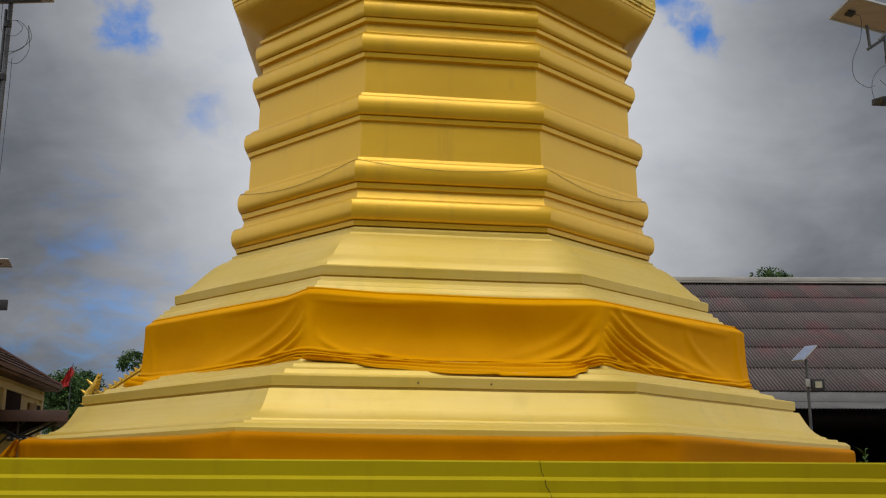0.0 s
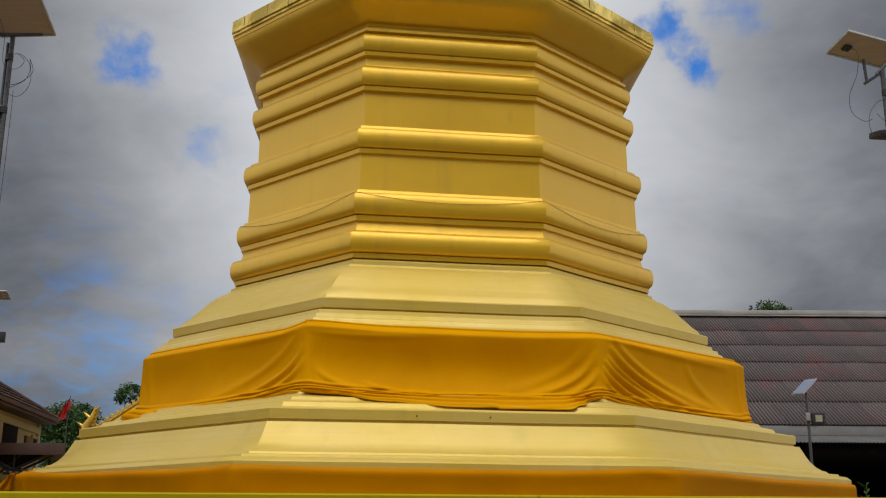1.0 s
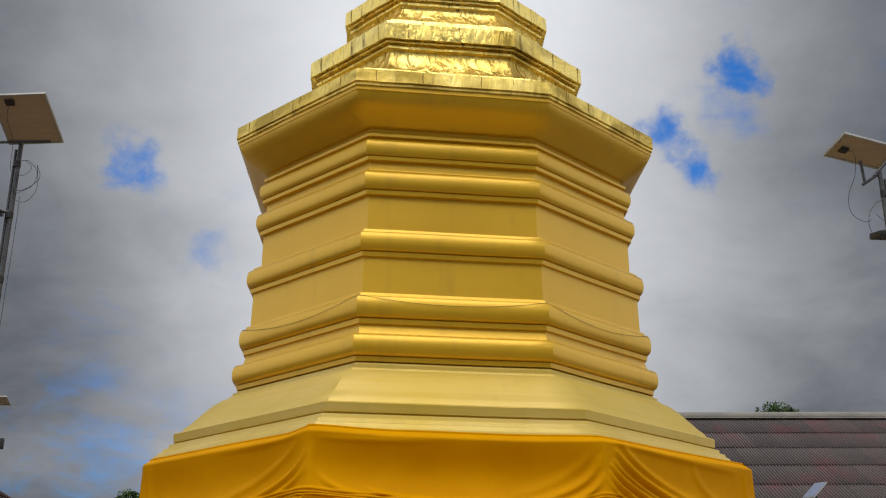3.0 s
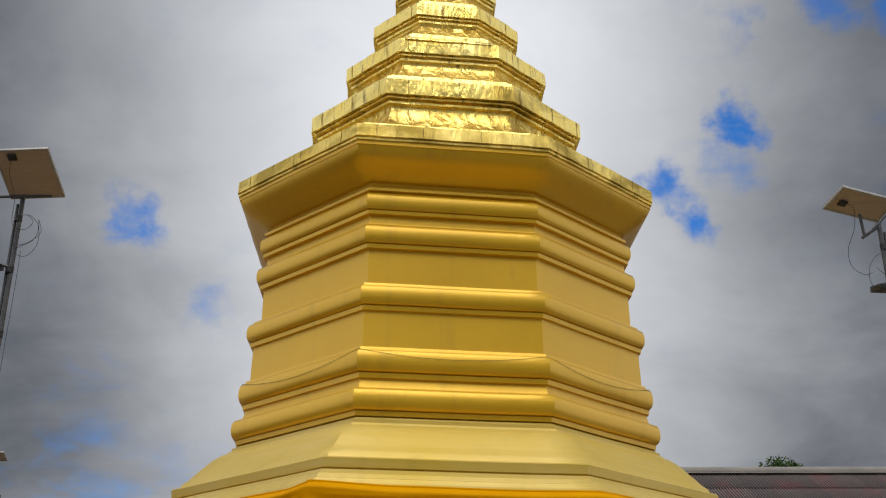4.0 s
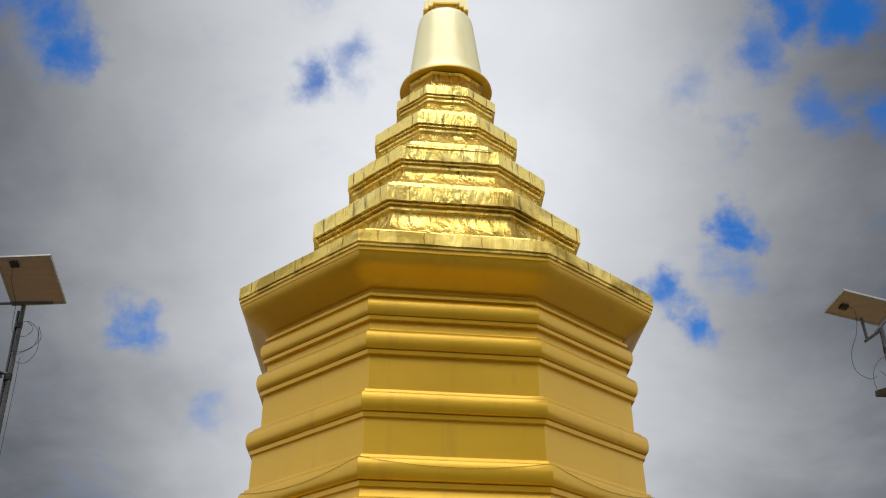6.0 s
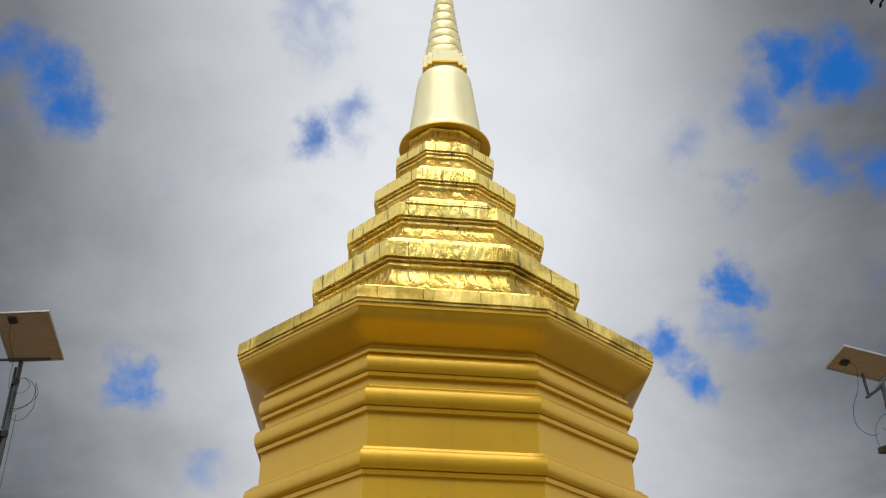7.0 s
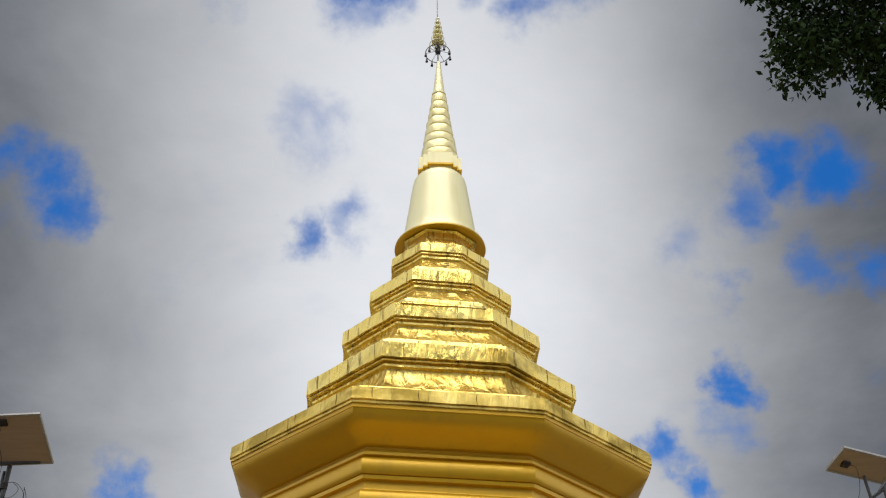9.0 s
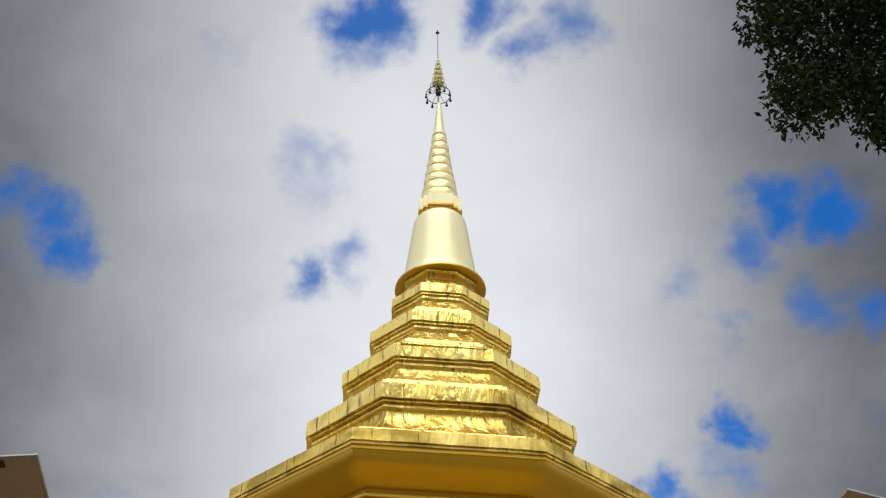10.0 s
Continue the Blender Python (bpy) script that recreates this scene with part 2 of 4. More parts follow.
# darkened leaf colour carries the backlit look of the overhanging crown
LEAF_BACKLIT = leaf_mat("backlit shade tree leaves", (0.012, 0.026, 0.008), (0.035, 0.065, 0.016))


def tile_mat():
    m = Mat("old fibre cement tile", 0.85)
    piece, m.co = m.co, m.n.new("ShaderNodeNewGeometry").outputs["Position"]
    r = m.random()
    moss = m.noise(0.9, 6, 0.7)
    fine = m.noise(14, 5, 0.65)
    red = m.noise(1.0, 4, 0.6, (0.8, 0.5, 0.5))
    c = m.ramp(r, (0.0, (0.082, 0.064, 0.066)), (0.5, (0.105, 0.082, 0.083)), (1.0, (0.13, 0.098, 0.098)))
    c = m.mix(m.ramp(red, (0.53, (0, 0, 0)), (0.68, (0.6, 0.6, 0.6))), c, (0.20, 0.05, 0.058))
    c = m.mix(m.ramp(moss, (0.50, (0, 0, 0)), (0.75, (0.7, 0.7, 0.7))), c, (0.07, 0.062, 0.06))
    c = m.mix(m.ramp(fine, (0.55, (0, 0, 0)), (0.8, (0.6, 0.6, 0.6))), c, (0.26, 0.24, 0.23))
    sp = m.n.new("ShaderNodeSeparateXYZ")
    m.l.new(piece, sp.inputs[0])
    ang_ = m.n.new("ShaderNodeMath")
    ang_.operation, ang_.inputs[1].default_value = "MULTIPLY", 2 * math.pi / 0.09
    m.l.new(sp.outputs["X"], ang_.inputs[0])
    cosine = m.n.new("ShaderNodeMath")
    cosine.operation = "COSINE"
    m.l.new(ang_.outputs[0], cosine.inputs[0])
    trough_shade = m.n.new("ShaderNodeMapRange")      # corrugation shading put into the colour: troughs darkened
    trough_shade.inputs[1].default_value, trough_shade.inputs[2].default_value = 0.7, -0.6
    trough_shade.inputs[3].default_value, trough_shade.inputs[4].default_value = 0.0, 0.92
    m.l.new(cosine.outputs[0], trough_shade.inputs[0])
    c = m.mix(trough_shade.outputs[0], c, (0.03, 0.026, 0.027))
    m.colour(c).bump((fine, 0.004, 0.5))
    return m.m


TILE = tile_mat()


# ---- mesh helpers ----
def thing(name, label, category, kind="", group="", at=(0, 0, 0)):
    e = new(name)
    e.location = at
    return tagged(e, label, category, group, kind)


def put(name, bm, material, parent=None, label="", smooth=35):
    me = bpy.data.meshes.new(name)
    bm.normal_update()
    bmesh.ops.recalc_face_normals(bm, faces=bm.faces[:])
    if smooth:
        for f in bm.faces:
            f.smooth = True
        for e in bm.edges:
            if len(e.link_faces) == 2 and e.calc_face_angle(0) > radians(smooth):
                e.smooth = False
    bm.to_mesh(me)
    bm.free()
    me.materials.append(material)
    ob = new(name, me)
    if parent:
        ob.parent = parent
        ob.location = -parent.location if parent.parent is None else (0, 0, 0)
    if label:
        tagged(ob, label)
    return ob


def part(name, bm, material, parent, label="", smooth=35):
    return put(name, bm, material, parent, label, smooth)


def box(bm, lo, hi, m=None, bevel=0.0):
    c = [(a + b) / 2 for a, b in zip(lo, hi)]
    s = [abs(b - a) for a, b in zip(lo, hi)]
    r = bmesh.ops.create_cube(bm, size=1.0, matrix=Matrix.Translation(c) @ Matrix.Diagonal((*s, 1)))
    vs = r["verts"]
    if m:
        bmesh.ops.transform(bm, matrix=m, verts=vs)
    if bevel:
        es = list({e for v in vs for e in v.link_edges})
        bmesh.ops.bevel(bm, geom=es, offset=bevel, segments=2, affect="EDGES", profile=0.6)
    return bm


def one_box(lo, hi, m=None, bevel=0.0):
    return box(bmesh.new(), lo, hi, m, bevel)


def tube(bm, pts, rad, seg=10, cap=True):
    """A tube along points; rad a number or one for each point."""
    pts = [Vector(p) for p in pts]
    rads = rad if isinstance(rad, (list, tuple)) else [rad] * len(pts)
    rings = []
    side = None
    for i, p in enumerate(pts):
        d = (pts[min(i + 1, len(pts) - 1)] - pts[max(i - 1, 0)]).normalized()
        if side is None:
            side = d.orthogonal().normalized()
        side = (side - d * side.dot(d)).normalized()
        up = d.cross(side)
        rings.append([bm.verts.new(p + (side * math.cos(a) + up * math.sin(a)) * rads[i]) for a in (2 * math.pi * k / seg for k in range(seg))])
    for a, b in zip(rings, rings[1:]):
        for k in range(seg):
            bm.faces.new((a[k], a[(k + 1) % seg], b[(k + 1) % seg], b[k]))
    if cap:
        bm.faces.new(rings[0][::-1])
        bm.faces.new(rings[-1])
    return bm


def lathe(profile, at, seg=48, caps=True):
    bm = bmesh.new()
    rings = [[bm.verts.new((at[0] + r * math.cos(2 * math.pi * k / seg), at[1] + r * math.sin(2 * math.pi * k / seg), z)) for k in range(seg)] for r, z in profile]
    for a, b in zip(rings, rings[1:]):
        for k in range(seg):
            bm.faces.new((a[k], a[(k + 1) % seg], b[(k + 1) % seg], b[k]))
    if caps:
        bm.faces.new(rings[0][::-1])
        bm.faces.new(rings[-1])
    return bm


# ---- ground ----
bm = bmesh.new()
bmesh.ops.create_grid(bm, x_segments=60, y_segments=60, size=2500)
put("ground", bm, PAVING)
tagged(bpy.data.objects["ground"], "pale paved temple court reaching the horizon", "ground", kind="structure")

# ---- the chedi ----
CX, CY = 0.014, 18.0
TURN = 2.82
# the eight corners: angle from the way to the viewer, and how far out each one was built
CORNERS = [(-67.3, 1.02), (-22.9, 1.036), (23.27, 0.954), (66.95, 0.99), (112.5, 0.99), (157.5, 1.0), (202.5, 1.0), (247.5, 1.01)]


def corner(k, r, corners=CORNERS):
    a, f = corners[k % 8]
    a = radians(a + TURN)
    return Vector((CX + r * f * math.sin(a), CY - r * f * math.cos(a), 0))


def octagon(profile, seg=10, wave=0.004, corners=CORNERS, caps=True, crumple=0.0):
    """Loft an eight-sided moulding through (radius, height); wave: how uneven its faces are."""
    bm = bmesh.new()
    rings = []
    for r, z in profile:
        ring = []
        for k in range(8):
            a, b = corner(k, r, corners), corner(k + 1, r, corners)
            for s in range(seg):
                p = a.lerp(b, s / seg)
                p.z = z
                n = noise.noise(Vector((p.x * 0.9, p.y * 0.9, z * 0.7)))
                out = Vector((p.x - CX, p.y - CY, 0)).normalized()
                p += out * wave * n * 2
                p.z += wave * 1.6 * noise.noise(Vector((p.x * 0.7 + 9, p.y * 0.7, z * 0.2)))
                if crumple:
                    p += out * crumple * noise.noise(Vector((p.x * 4, p.y * 4, z * 2.5))) * (1 if s else 0.4)
                    p.z += crumple * 0.6 * noise.noise(Vector((p.x * 3 + 5, p.y * 3, z)))
                ring.append(bm.verts.new(p))
        rings.append(ring)
    n = 8 * seg
    for a, b in zip(rings, rings[1:]):
        for k in range(n):
            bm.faces.new((a[k], a[(k + 1) % n], b[(k + 1) % n], b[k]))
    if caps:
        bm.faces.new(rings[0][::-1])
        bm.faces.new(rings[-1])
    return bm


def roll(z0, z1, r_in, r_fillet, r_nose):
    """A fillet, then a fat half-round and a small ledge above it."""
    zf = z0 + (z1 - z0) * 0.2
    out = [(r_in, z0), (r_fillet, z0 + 0.012), (r_fillet + 0.008, zf - 0.012), (r_fillet - 0.012, zf)]
    mid, h = (zf + z1 - 0.05) / 2, (z1 - 0.05 - zf) / 2
    for i in range(1, 10):
        a = -math.pi / 2 + math.pi * i / 10
        base = r_fillet - 0.01
        out.append((base + (r_nose - base) * math.cos(a) ** 0.7, mid + h * math.sin(a)))
    out += [(r_fillet - 0.01, z1 - 0.045), (r_in + 0.02, z1 - 0.015), (r_in + 0.015, z1)]
    return out


chedi = thing("chedi", "tall octagonal gold-painted stupa with moulded tiers and spire", "stupa", at=(CX, CY, 0))
WIDE = [(a, f * (1.04 if k == 3 else 1.0)) for k, (a, f) in enumerate(CORNERS)]
part("plinth", octagon([(7.7, 0), (7.7, 0.4), (7.6, 0.46), (7.2, 0.5), (7.2, 1.0), (7.1, 1.06), (6.85, 1.1), (6.72, 1.3), (6.72, 1.44), (6.68, 1.48),
                        (6.64, 1.49), (6.64, 1.60), (6.60, 1.64), (6.57, 1.645), (6.57, 1.76), (6.55, 1.775), (6.35, 1.78)], corners=WIDE),
     GREEN_PAINT, chedi, "yellow-green painted stepped plinth, cracked")
FB = Matrix.Translation((0, 11.0, 0)) @ pose(0, 0, 0, 0, 0, TURN)
bm = bmesh.new()
prof_ = [(0.35, 0), (0.35, 0.4), (0.2, 0.5), (0.2, 1.1), (0.09, 1.2), (0.09, 1.575), (0.06, 1.61), (0.045, 1.615), (0.045, 1.735), (0.015, 1.768), (0.0, 1.772), (0.0, 1.915), (-0.015, 1.932)]
cols_ = []
for i in range(41):
    x = -4.40 + 11.0 * i / 40
    cols_.append([bm.verts.new(FB @ Vector((x + (-o if i == 0 else o if i == 40 else 0), -o, z + 0.004 * noise.noise(Vector((x * 0.9, 4, z * 3)))))) for o, z in prof_])
back_ = [[bm.verts.new(FB @ Vector((x, 1.4, z))) for o, z in prof_] for x in (-4.40, 6.6)]
for p, q in [(back_[0], cols_[0])] + list(zip(cols_, cols_[1:])) + [(cols_[-1], back_[1])]:
    for j in range(len(prof_) - 1):
        bm.faces.new((p[j], q[j], q[j + 1], p[j + 1]))
bm.faces.new([back_[0][-1]] + [q[-1] for q in cols_] + [back_[1][-1]])
bm.normal_update()
part("front_plinth", bm, GREEN_PAINT, chedi, "yellow-green painted moulded front plinth, cracked")
part("lower_skirt", octagon([(6.36, 1.77), (6.36, 2.30), (6.30, 2.345), (6.20, 2.36), (6.19, 2.385), (6.05, 2.40), (6.03, 2.425), (5.97, 2.44), (5.89, 2.49), (5.82, 2.56), (5.765, 2.64),
                             (5.72, 2.72), (5.68, 2.79), (5.60, 2.80), (5.60, 2.825), (5.63, 2.83), (5.635, 2.945), (5.61, 2.96), (5.50, 2.968), (5.48, 2.985), (5.36, 3.0), (5.32, 3.055), (5.14, 3.10),
                             (5.12, 3.14), (4.96, 3.18), (4.94, 3.215), (4.86, 3.24), (4.70, 3.27), (4.62, 3.35), (4.60, 4.0), (4.67, 4.03), (4.67, 4.085)]), PALE_PAINT, chedi)
part("upper_skirt", octagon([(4.66, 4.08), (4.71, 4.085), (4.71, 4.12), (4.69, 4.155), (4.66, 4.16), (4.64, 4.20), (4.59, 4.22), (4.57, 4.27), (4.50, 4.29), (4.49, 4.34), (4.40, 4.35), (4.39, 4.37),
                             (4.43, 4.38), (4.44, 4.50), (4.41, 4.52), (4.33, 4.53), (4.29, 4.60), (4.21, 4.66), (4.12, 4.75), (4.02, 4.85), (3.92, 4.95), (3.82, 5.03), (3.73, 5.09),
                             (3.66, 5.11), (3.65, 5.14), (3.60, 5.15), (3.60, 5.20), (3.55, 5.215), (3.53, 5.24), (3.4, 5.24)]), PALE_PAINT, chedi)
shaft = [(3.45, 5.235)] + roll(5.25, 5.70, 3.45, 3.545, 3.635) + [(3.435, 5.79)] + roll(5.815, 6.29, 3.435, 3.475, 3.56)
shaft += [(3.39, 6.30), (3.385, 6.55), (3.375, 6.83)] + roll(6.85, 7.29, 3.375, 3.42, 3.50) + [(3.275, 7.30), (3.275, 7.55), (3.27, 7.84)]
shaft += roll(7.86, 8.29, 3.27, 3.335, 3.41) + [(3.25, 8.30), (3.245, 8.41)] + roll(8.43, 8.83, 3.245, 3.315, 3.38) + [(3.31, 8.84), (3.31, 8.885), (3.24, 8.89), (3.22, 8.96), (3.24, 8.99)]
part("shaft", octagon(shaft), GOLD_PAINT, chedi)
part("cornice", octagon([(3.2, 8.985), (3.27, 8.99), (3.31, 9.015), (3.37, 9.06), (3.44, 9.11), (3.53, 9.16), (3.62, 9.215), (3.70, 9.28), (3.745, 9.345), (3.76, 9.40), (3.775, 9.405),
                         (3.775, 9.475), (3.7, 9.475)]), GOLD_PAINT, chedi, "deep curved gold cornice")


def capped_tier(r0, z0, r1, z1, h, wall):
    """A stepped foot, a leaning wall, then a lip and an upright band of height h at r1."""
    d, v = r0 - r1, z1 - z0
    return [(r0 - 0.02, z0 - 0.03), (r0 - d * 0.12, z0 + v * 0.05), (r0 - d * 0.32, z0 + v * 0.12), (r0 - d * 0.34, z0 + v * 0.2), (r0 - d * 0.55, z0 + v * 0.24), (r0 - d * 0.57, z0 + v * 0.31),
            (r0 - d * 0.75, z0 + v * 0.36), (r1 + wall * 0.2, z0 + v * 0.45), (r1 - wall * 0.55, z0 + v * 0.62), (r1 - wall, z0 + v * 0.8), (r1 - wall * 0.95, z1 - 0.14), (r1 - wall * 0.6, z1 - 0.13), (r1 - wall * 0.6, z1 - 0.085), (r1 - wall * 0.85, z1 - 0.08), (r1 - wall * 0.85, z1 - 0.055), (r1 - wall * 0.3, z1 - 0.05),
            (r1 - wall * 0.3, z1 - 0.02), (r1 - wall * 0.5, z1 - 0.015), (r1 - wall * 0.5, z1 - 0.002), (r1, z1), (r1, z1 + h * 0.5), (r1 - 0.005, z1 + h), (r1 - 0.05, z1 + h + 0.02)]


def widened(deg):
    return [(a + (deg if k == 2 else -deg if k == 1 else 0), f) for k, (a, f) in enumerate(CORNERS)]


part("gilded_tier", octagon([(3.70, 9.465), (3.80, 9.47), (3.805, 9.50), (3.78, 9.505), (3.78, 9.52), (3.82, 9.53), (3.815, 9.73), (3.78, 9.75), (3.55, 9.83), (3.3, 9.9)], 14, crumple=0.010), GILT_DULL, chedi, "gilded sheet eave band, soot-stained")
TIERS = [(3.72, 9.77, 2.615, 10.99, 0.29, 0.20, 1.66), (2.60, 11.28, 2.005, 12.21, 0.27, 0.17, 3.6), (1.99, 12.49, 1.495, 13.31, 0.24, 0.14, 0.0), (1.48, 13.56, 1.065, 14.30, 0.20, 0.12, 0.5)]
for r0, z0, r1, z1, h, w, deg in TIERS:
    part("gilded_tier", octagon(capped_tier(r0, z0, r1, z1, h, w), 14, corners=widened(deg), crumple=0.014), GILT_SOOTY if r0 > 3 else GILT, chedi, "crumpled gilded sheet tier, soot-stained")
TARNISH = two_tone("tarnished seam", (0.22, 0.14, 0.03), (0.36, 0.24, 0.06), 6, 0.45, 0.6)
rnd = random.Random(44)
for r_, za, zb, turned in [(3.815, 9.54, 9.73, 0.0)] + [(r1, z1 + 0.004, z1 + h, deg) for r0, z0, r1, z1, h, w, deg in TIERS]:     # laps where one sheet meets the next
    for k in (0, 1, 2):
        a, b = corner(k, r_, widened(turned)), corner(k + 1, r_, widened(turned))
        side = (b - a).normalized()
        out = Vector((side.y, -side.x, 0))
        n = max(2, round((b - a).length / 0.72))
        for i in range(n):
            c = a.lerp(b, (i + rnd.uniform(0.15, 0.85)) / n) + out * 0.004
            lean = rnd.uniform(-0.02, 0.02)
            bm = tube(bmesh.new(), [c + Vector((0, 0, za)), c + side * lean + Vector((0, 0, (za + zb) / 2)), c + side * lean * 0.5 + Vector((0, 0, zb))], [0.003, rnd.uniform(0.004, 0.009), 0.004], 6)
            part("sheet_seam", bm, TARNISH, chedi, "dark tarnished lap between gilded sheets")
part("collar", octagon([(1.03, 14.49), (0.92, 14.60), (0.80, 14.68), (0.78, 14.80), (0.74, 14.84), (0.74, 15.0), (0.80, 15.03)], 8, crumple=0.006), GILT, chedi)
part("flange", lathe([(0.6, 15.06), (0.80, 15.05), (0.90, 15.02), (0.945, 15.015), (0.955, 15.03), (0.95, 15.06), (0.90, 15.075)], (CX, CY), 64), GOLD_PAINT, chedi, "flat round gold underside of the bell rim")
part("bell", lathe([(0.90, 15.06), (0.94, 15.065), (0.935, 15.10), (0.86, 15.15), (0.80, 15.22), (0.768, 15.32), (0.752, 15.47), (0.732, 15.64), (0.705, 15.85), (0.665, 16.15), (0.63, 16.45), (0.595, 16.72), (0.57, 16.84), (0.525, 16.91), (0.45, 16.95), (0.3, 16.97)], (CX, CY), 64), BELL, chedi, "smooth pale gold bell")


def redented(half, step, z0, z1):
    """A square block whose corners are cut back in two steps."""
    a, b, c = half, half - step, half - 2 * step
    quarter = [(a, -c), (a, c), (b, c), (b, b), (c, b), (c, a)]
    pts = []
    for q in range(4):
        ca, sa_ = [(1, 0), (0, 1), (-1, 0), (0, -1)][q]
        pts += [(x * ca - y * sa_, x * sa_ + y * ca) for x, y in quarter[1:]]
    bm = bmesh.new()
    t = radians(TURN)
    rings = [[bm.verts.new((CX + x * math.cos(t) - y * math.sin(t), CY + x * math.sin(t) + y * math.cos(t), z)) for x, y in pts] for z in (z0, z1)]
    n = len(pts)
    for k in range(n):
        bm.faces.new((rings[0][k], rings[0][(k + 1) % n], rings[1][(k + 1) % n], rings[1][k]))
    bm.faces.new(rings[0][::-1])
    bm.faces.new(rings[1])
    return bm


part("throne", redented(0.405, 0.085, 16.88, 17.045), BELL, chedi, "pale redented neck block", smooth=0)
part("throne", redented(0.48, 0.10, 17.045, 17.085), GOLD_PAINT, chedi, "square redented gold slab", smooth=0)
part("throne", redented(0.462, 0.095, 17.085, 17.40), BELL, chedi, "square redented pale gold block", smooth=0)
rings = [(0.44, 17.30)]
N = 8
for i in range(N):
    z, dz = 17.36 + 2.2 * i / N, 2.2 / N
    ra = 0.445 - (0.445 - 0.155) * (i / N) ** 0.92
    rings += [(ra - 0.045, z), (ra - 0.008, z + dz * 0.10), (ra, z + dz * 0.35), (ra - 0.006, z + dz * 0.65), (ra - 0.022, z + dz * 0.88), (ra - 0.045, z + dz * 0.97)]
WORN = enamel("worn pale gold lacquer", (0.97, 0.91, 0.56), (0.93, 0.79, 0.32), (0.60, 0.38, 0.035), 0.3, 0.34, None, 0.5)
bm = lathe(rings + [(0.12, 19.56)], (CX, CY), 56)
for v in bm.verts:       # rings cast by hand, none quite true
    lump = noise.noise(Vector((v.co.x * 5, v.co.y * 5, v.co.z * 3.5))) * 0.05 + noise.noise(v.co * 17) * 0.022
    v.co.x, v.co.y = CX + (v.co.x - CX) * (1 + lump), CY + (v.co.y - CY) * (1 + lump)
    v.co.z += 0.03 * noise.noise(Vector((v.co.x * 6, v.co.y * 6, v.co.z * 2 + 4)))
part("ringed_spire", bm, WORN, chedi, "tapering pale gold ringed spire")
part("spire_tip", lathe([(0.12, 19.54), (0.165, 19.57), (0.165, 19.62), (0.14, 19.65), (0.12, 19.85), (0.085, 20.25), (0.045, 20.7), (0.02, 20.75)], (CX, CY), 32), BELL, chedi)
TX = CX - 0.015
finial = part("umbrella_finial", tube(bmesh.new(), [(TX, CY, 20.7), (TX, CY, 22.0), (TX - 0.01, CY, 23.35)], [0.022, 0.016, 0.008], 8), ALU, chedi, "tiered metal umbrella on a thin rod")


def hoop(r, z, wire, seg=28):
    bm = bmesh.new()
    pts = [(TX + r * math.cos(2 * math.pi * k / seg), CY + r * math.sin(2 * math.pi * k / seg), z) for k in range(seg + 1)]
    return tube(bm, pts, wire, 6, False)


for r, z in ((0.30, 21.02), (0.20, 21.32), (0.15, 21.55), (0.12, 21.75), (0.095, 21.93), (0.07, 22.1), (0.045, 22.25)):
    bm = hoop(r, z, 0.011 if r > 0.2 else 0.009)
    for k in range(6):
        a = k * math.pi / 3
        tube(bm, [(TX, CY, z + 0.10), (TX + r * math.cos(a), CY + r * math.sin(a), z)], 0.006, 5)
    part("umbrella_tier", bm, RUBBER if r > 0.25 else BELL, finial)
for r, z in ((0.15, 21.40), (0.12, 21.60), (0.10, 21.78), (0.075, 21.95), (0.05, 22.12)):
    part("umbrella_cone", lathe([(r, z), (r * 0.75, z + 0.05), (r * 0.3, z + 0.1), (0.018, z + 0.14)], (TX, CY), 20), BELL, finial)
for k in range(10):
    a = 2 * math.pi * k / 10 + 0.2
    x, y = TX + 0.30 * math.cos(a), CY + 0.30 * math.sin(a)
    bm = lathe([(0.004, 21.0), (0.018, 20.97), (0.024, 20.91), (0.036, 20.865), (0.02, 20.86)], (x, y), 10)
    part("hanging_bell", bm, RUBBER, finial)
part("knob", lathe([(0.02, 20.98), (0.06, 21.02), (0.075, 21.10), (0.05, 21.16), (0.07, 21.22), (0.03, 21.30), (0.018, 21.34)], (TX, CY), 14), RUBBER, finial)
part("bead", lathe([(0.01, 23.30), (0.05, 23.345), (0.03, 23.37), (0.012, 23.42), (0.003, 23.46)], (TX - 0.01, CY), 10), RUBBER, finial)


# ---- cloths wound round the chedi ----
def bend(a, m, b, wide):
    """A fold that sweeps from a past m to b, as eight short straights on the cloth."""
    pts = []
    for i in range(9):
        t = i / 8
        x, z = ((1 - t) ** 2 * p + 2 * t * (1 - t) * q + t * t * r for p, q, r in zip(a, m, b))
        pts.append((x * wide, z))
    return pts


def ridge(p, pts, w0, w1):
    """How much of a fold along pts, widening from w0 to w1, lies at p."""
    best, where = 9.0, 0.0
    for i in range(8):
        a, b = pts[i], pts[i + 1]
        dx, dz = b[0] - a[0], b[1] - a[1]
        t = max(0.0, min(1.0, ((p[0] - a[0]) * dx + (p[1] - a[1]) * dz) / (dx * dx + dz * dz)))
        q = math.hypot(p[0] - a[0] - t * dx, p[1] - a[1] - t * dz)
        if q < best:
            best, where = q, (i + t) / 8
    w = w0 + (w1 - w0) * where
    return math.exp(-(best / w) ** 2) * math.sin(math.pi * (0.08 + 0.84 * where)) if best < 3 * w else 0.0


def spline(points, x):
    for (xa, ya), (xb, yb) in zip(points, points[1:]):
        if x <= xb:
            t = (x - xa) / (xb - xa)
            t = t * t * (3 - 2 * t)
            return ya + (yb - ya) * t
    return points[-1][1]


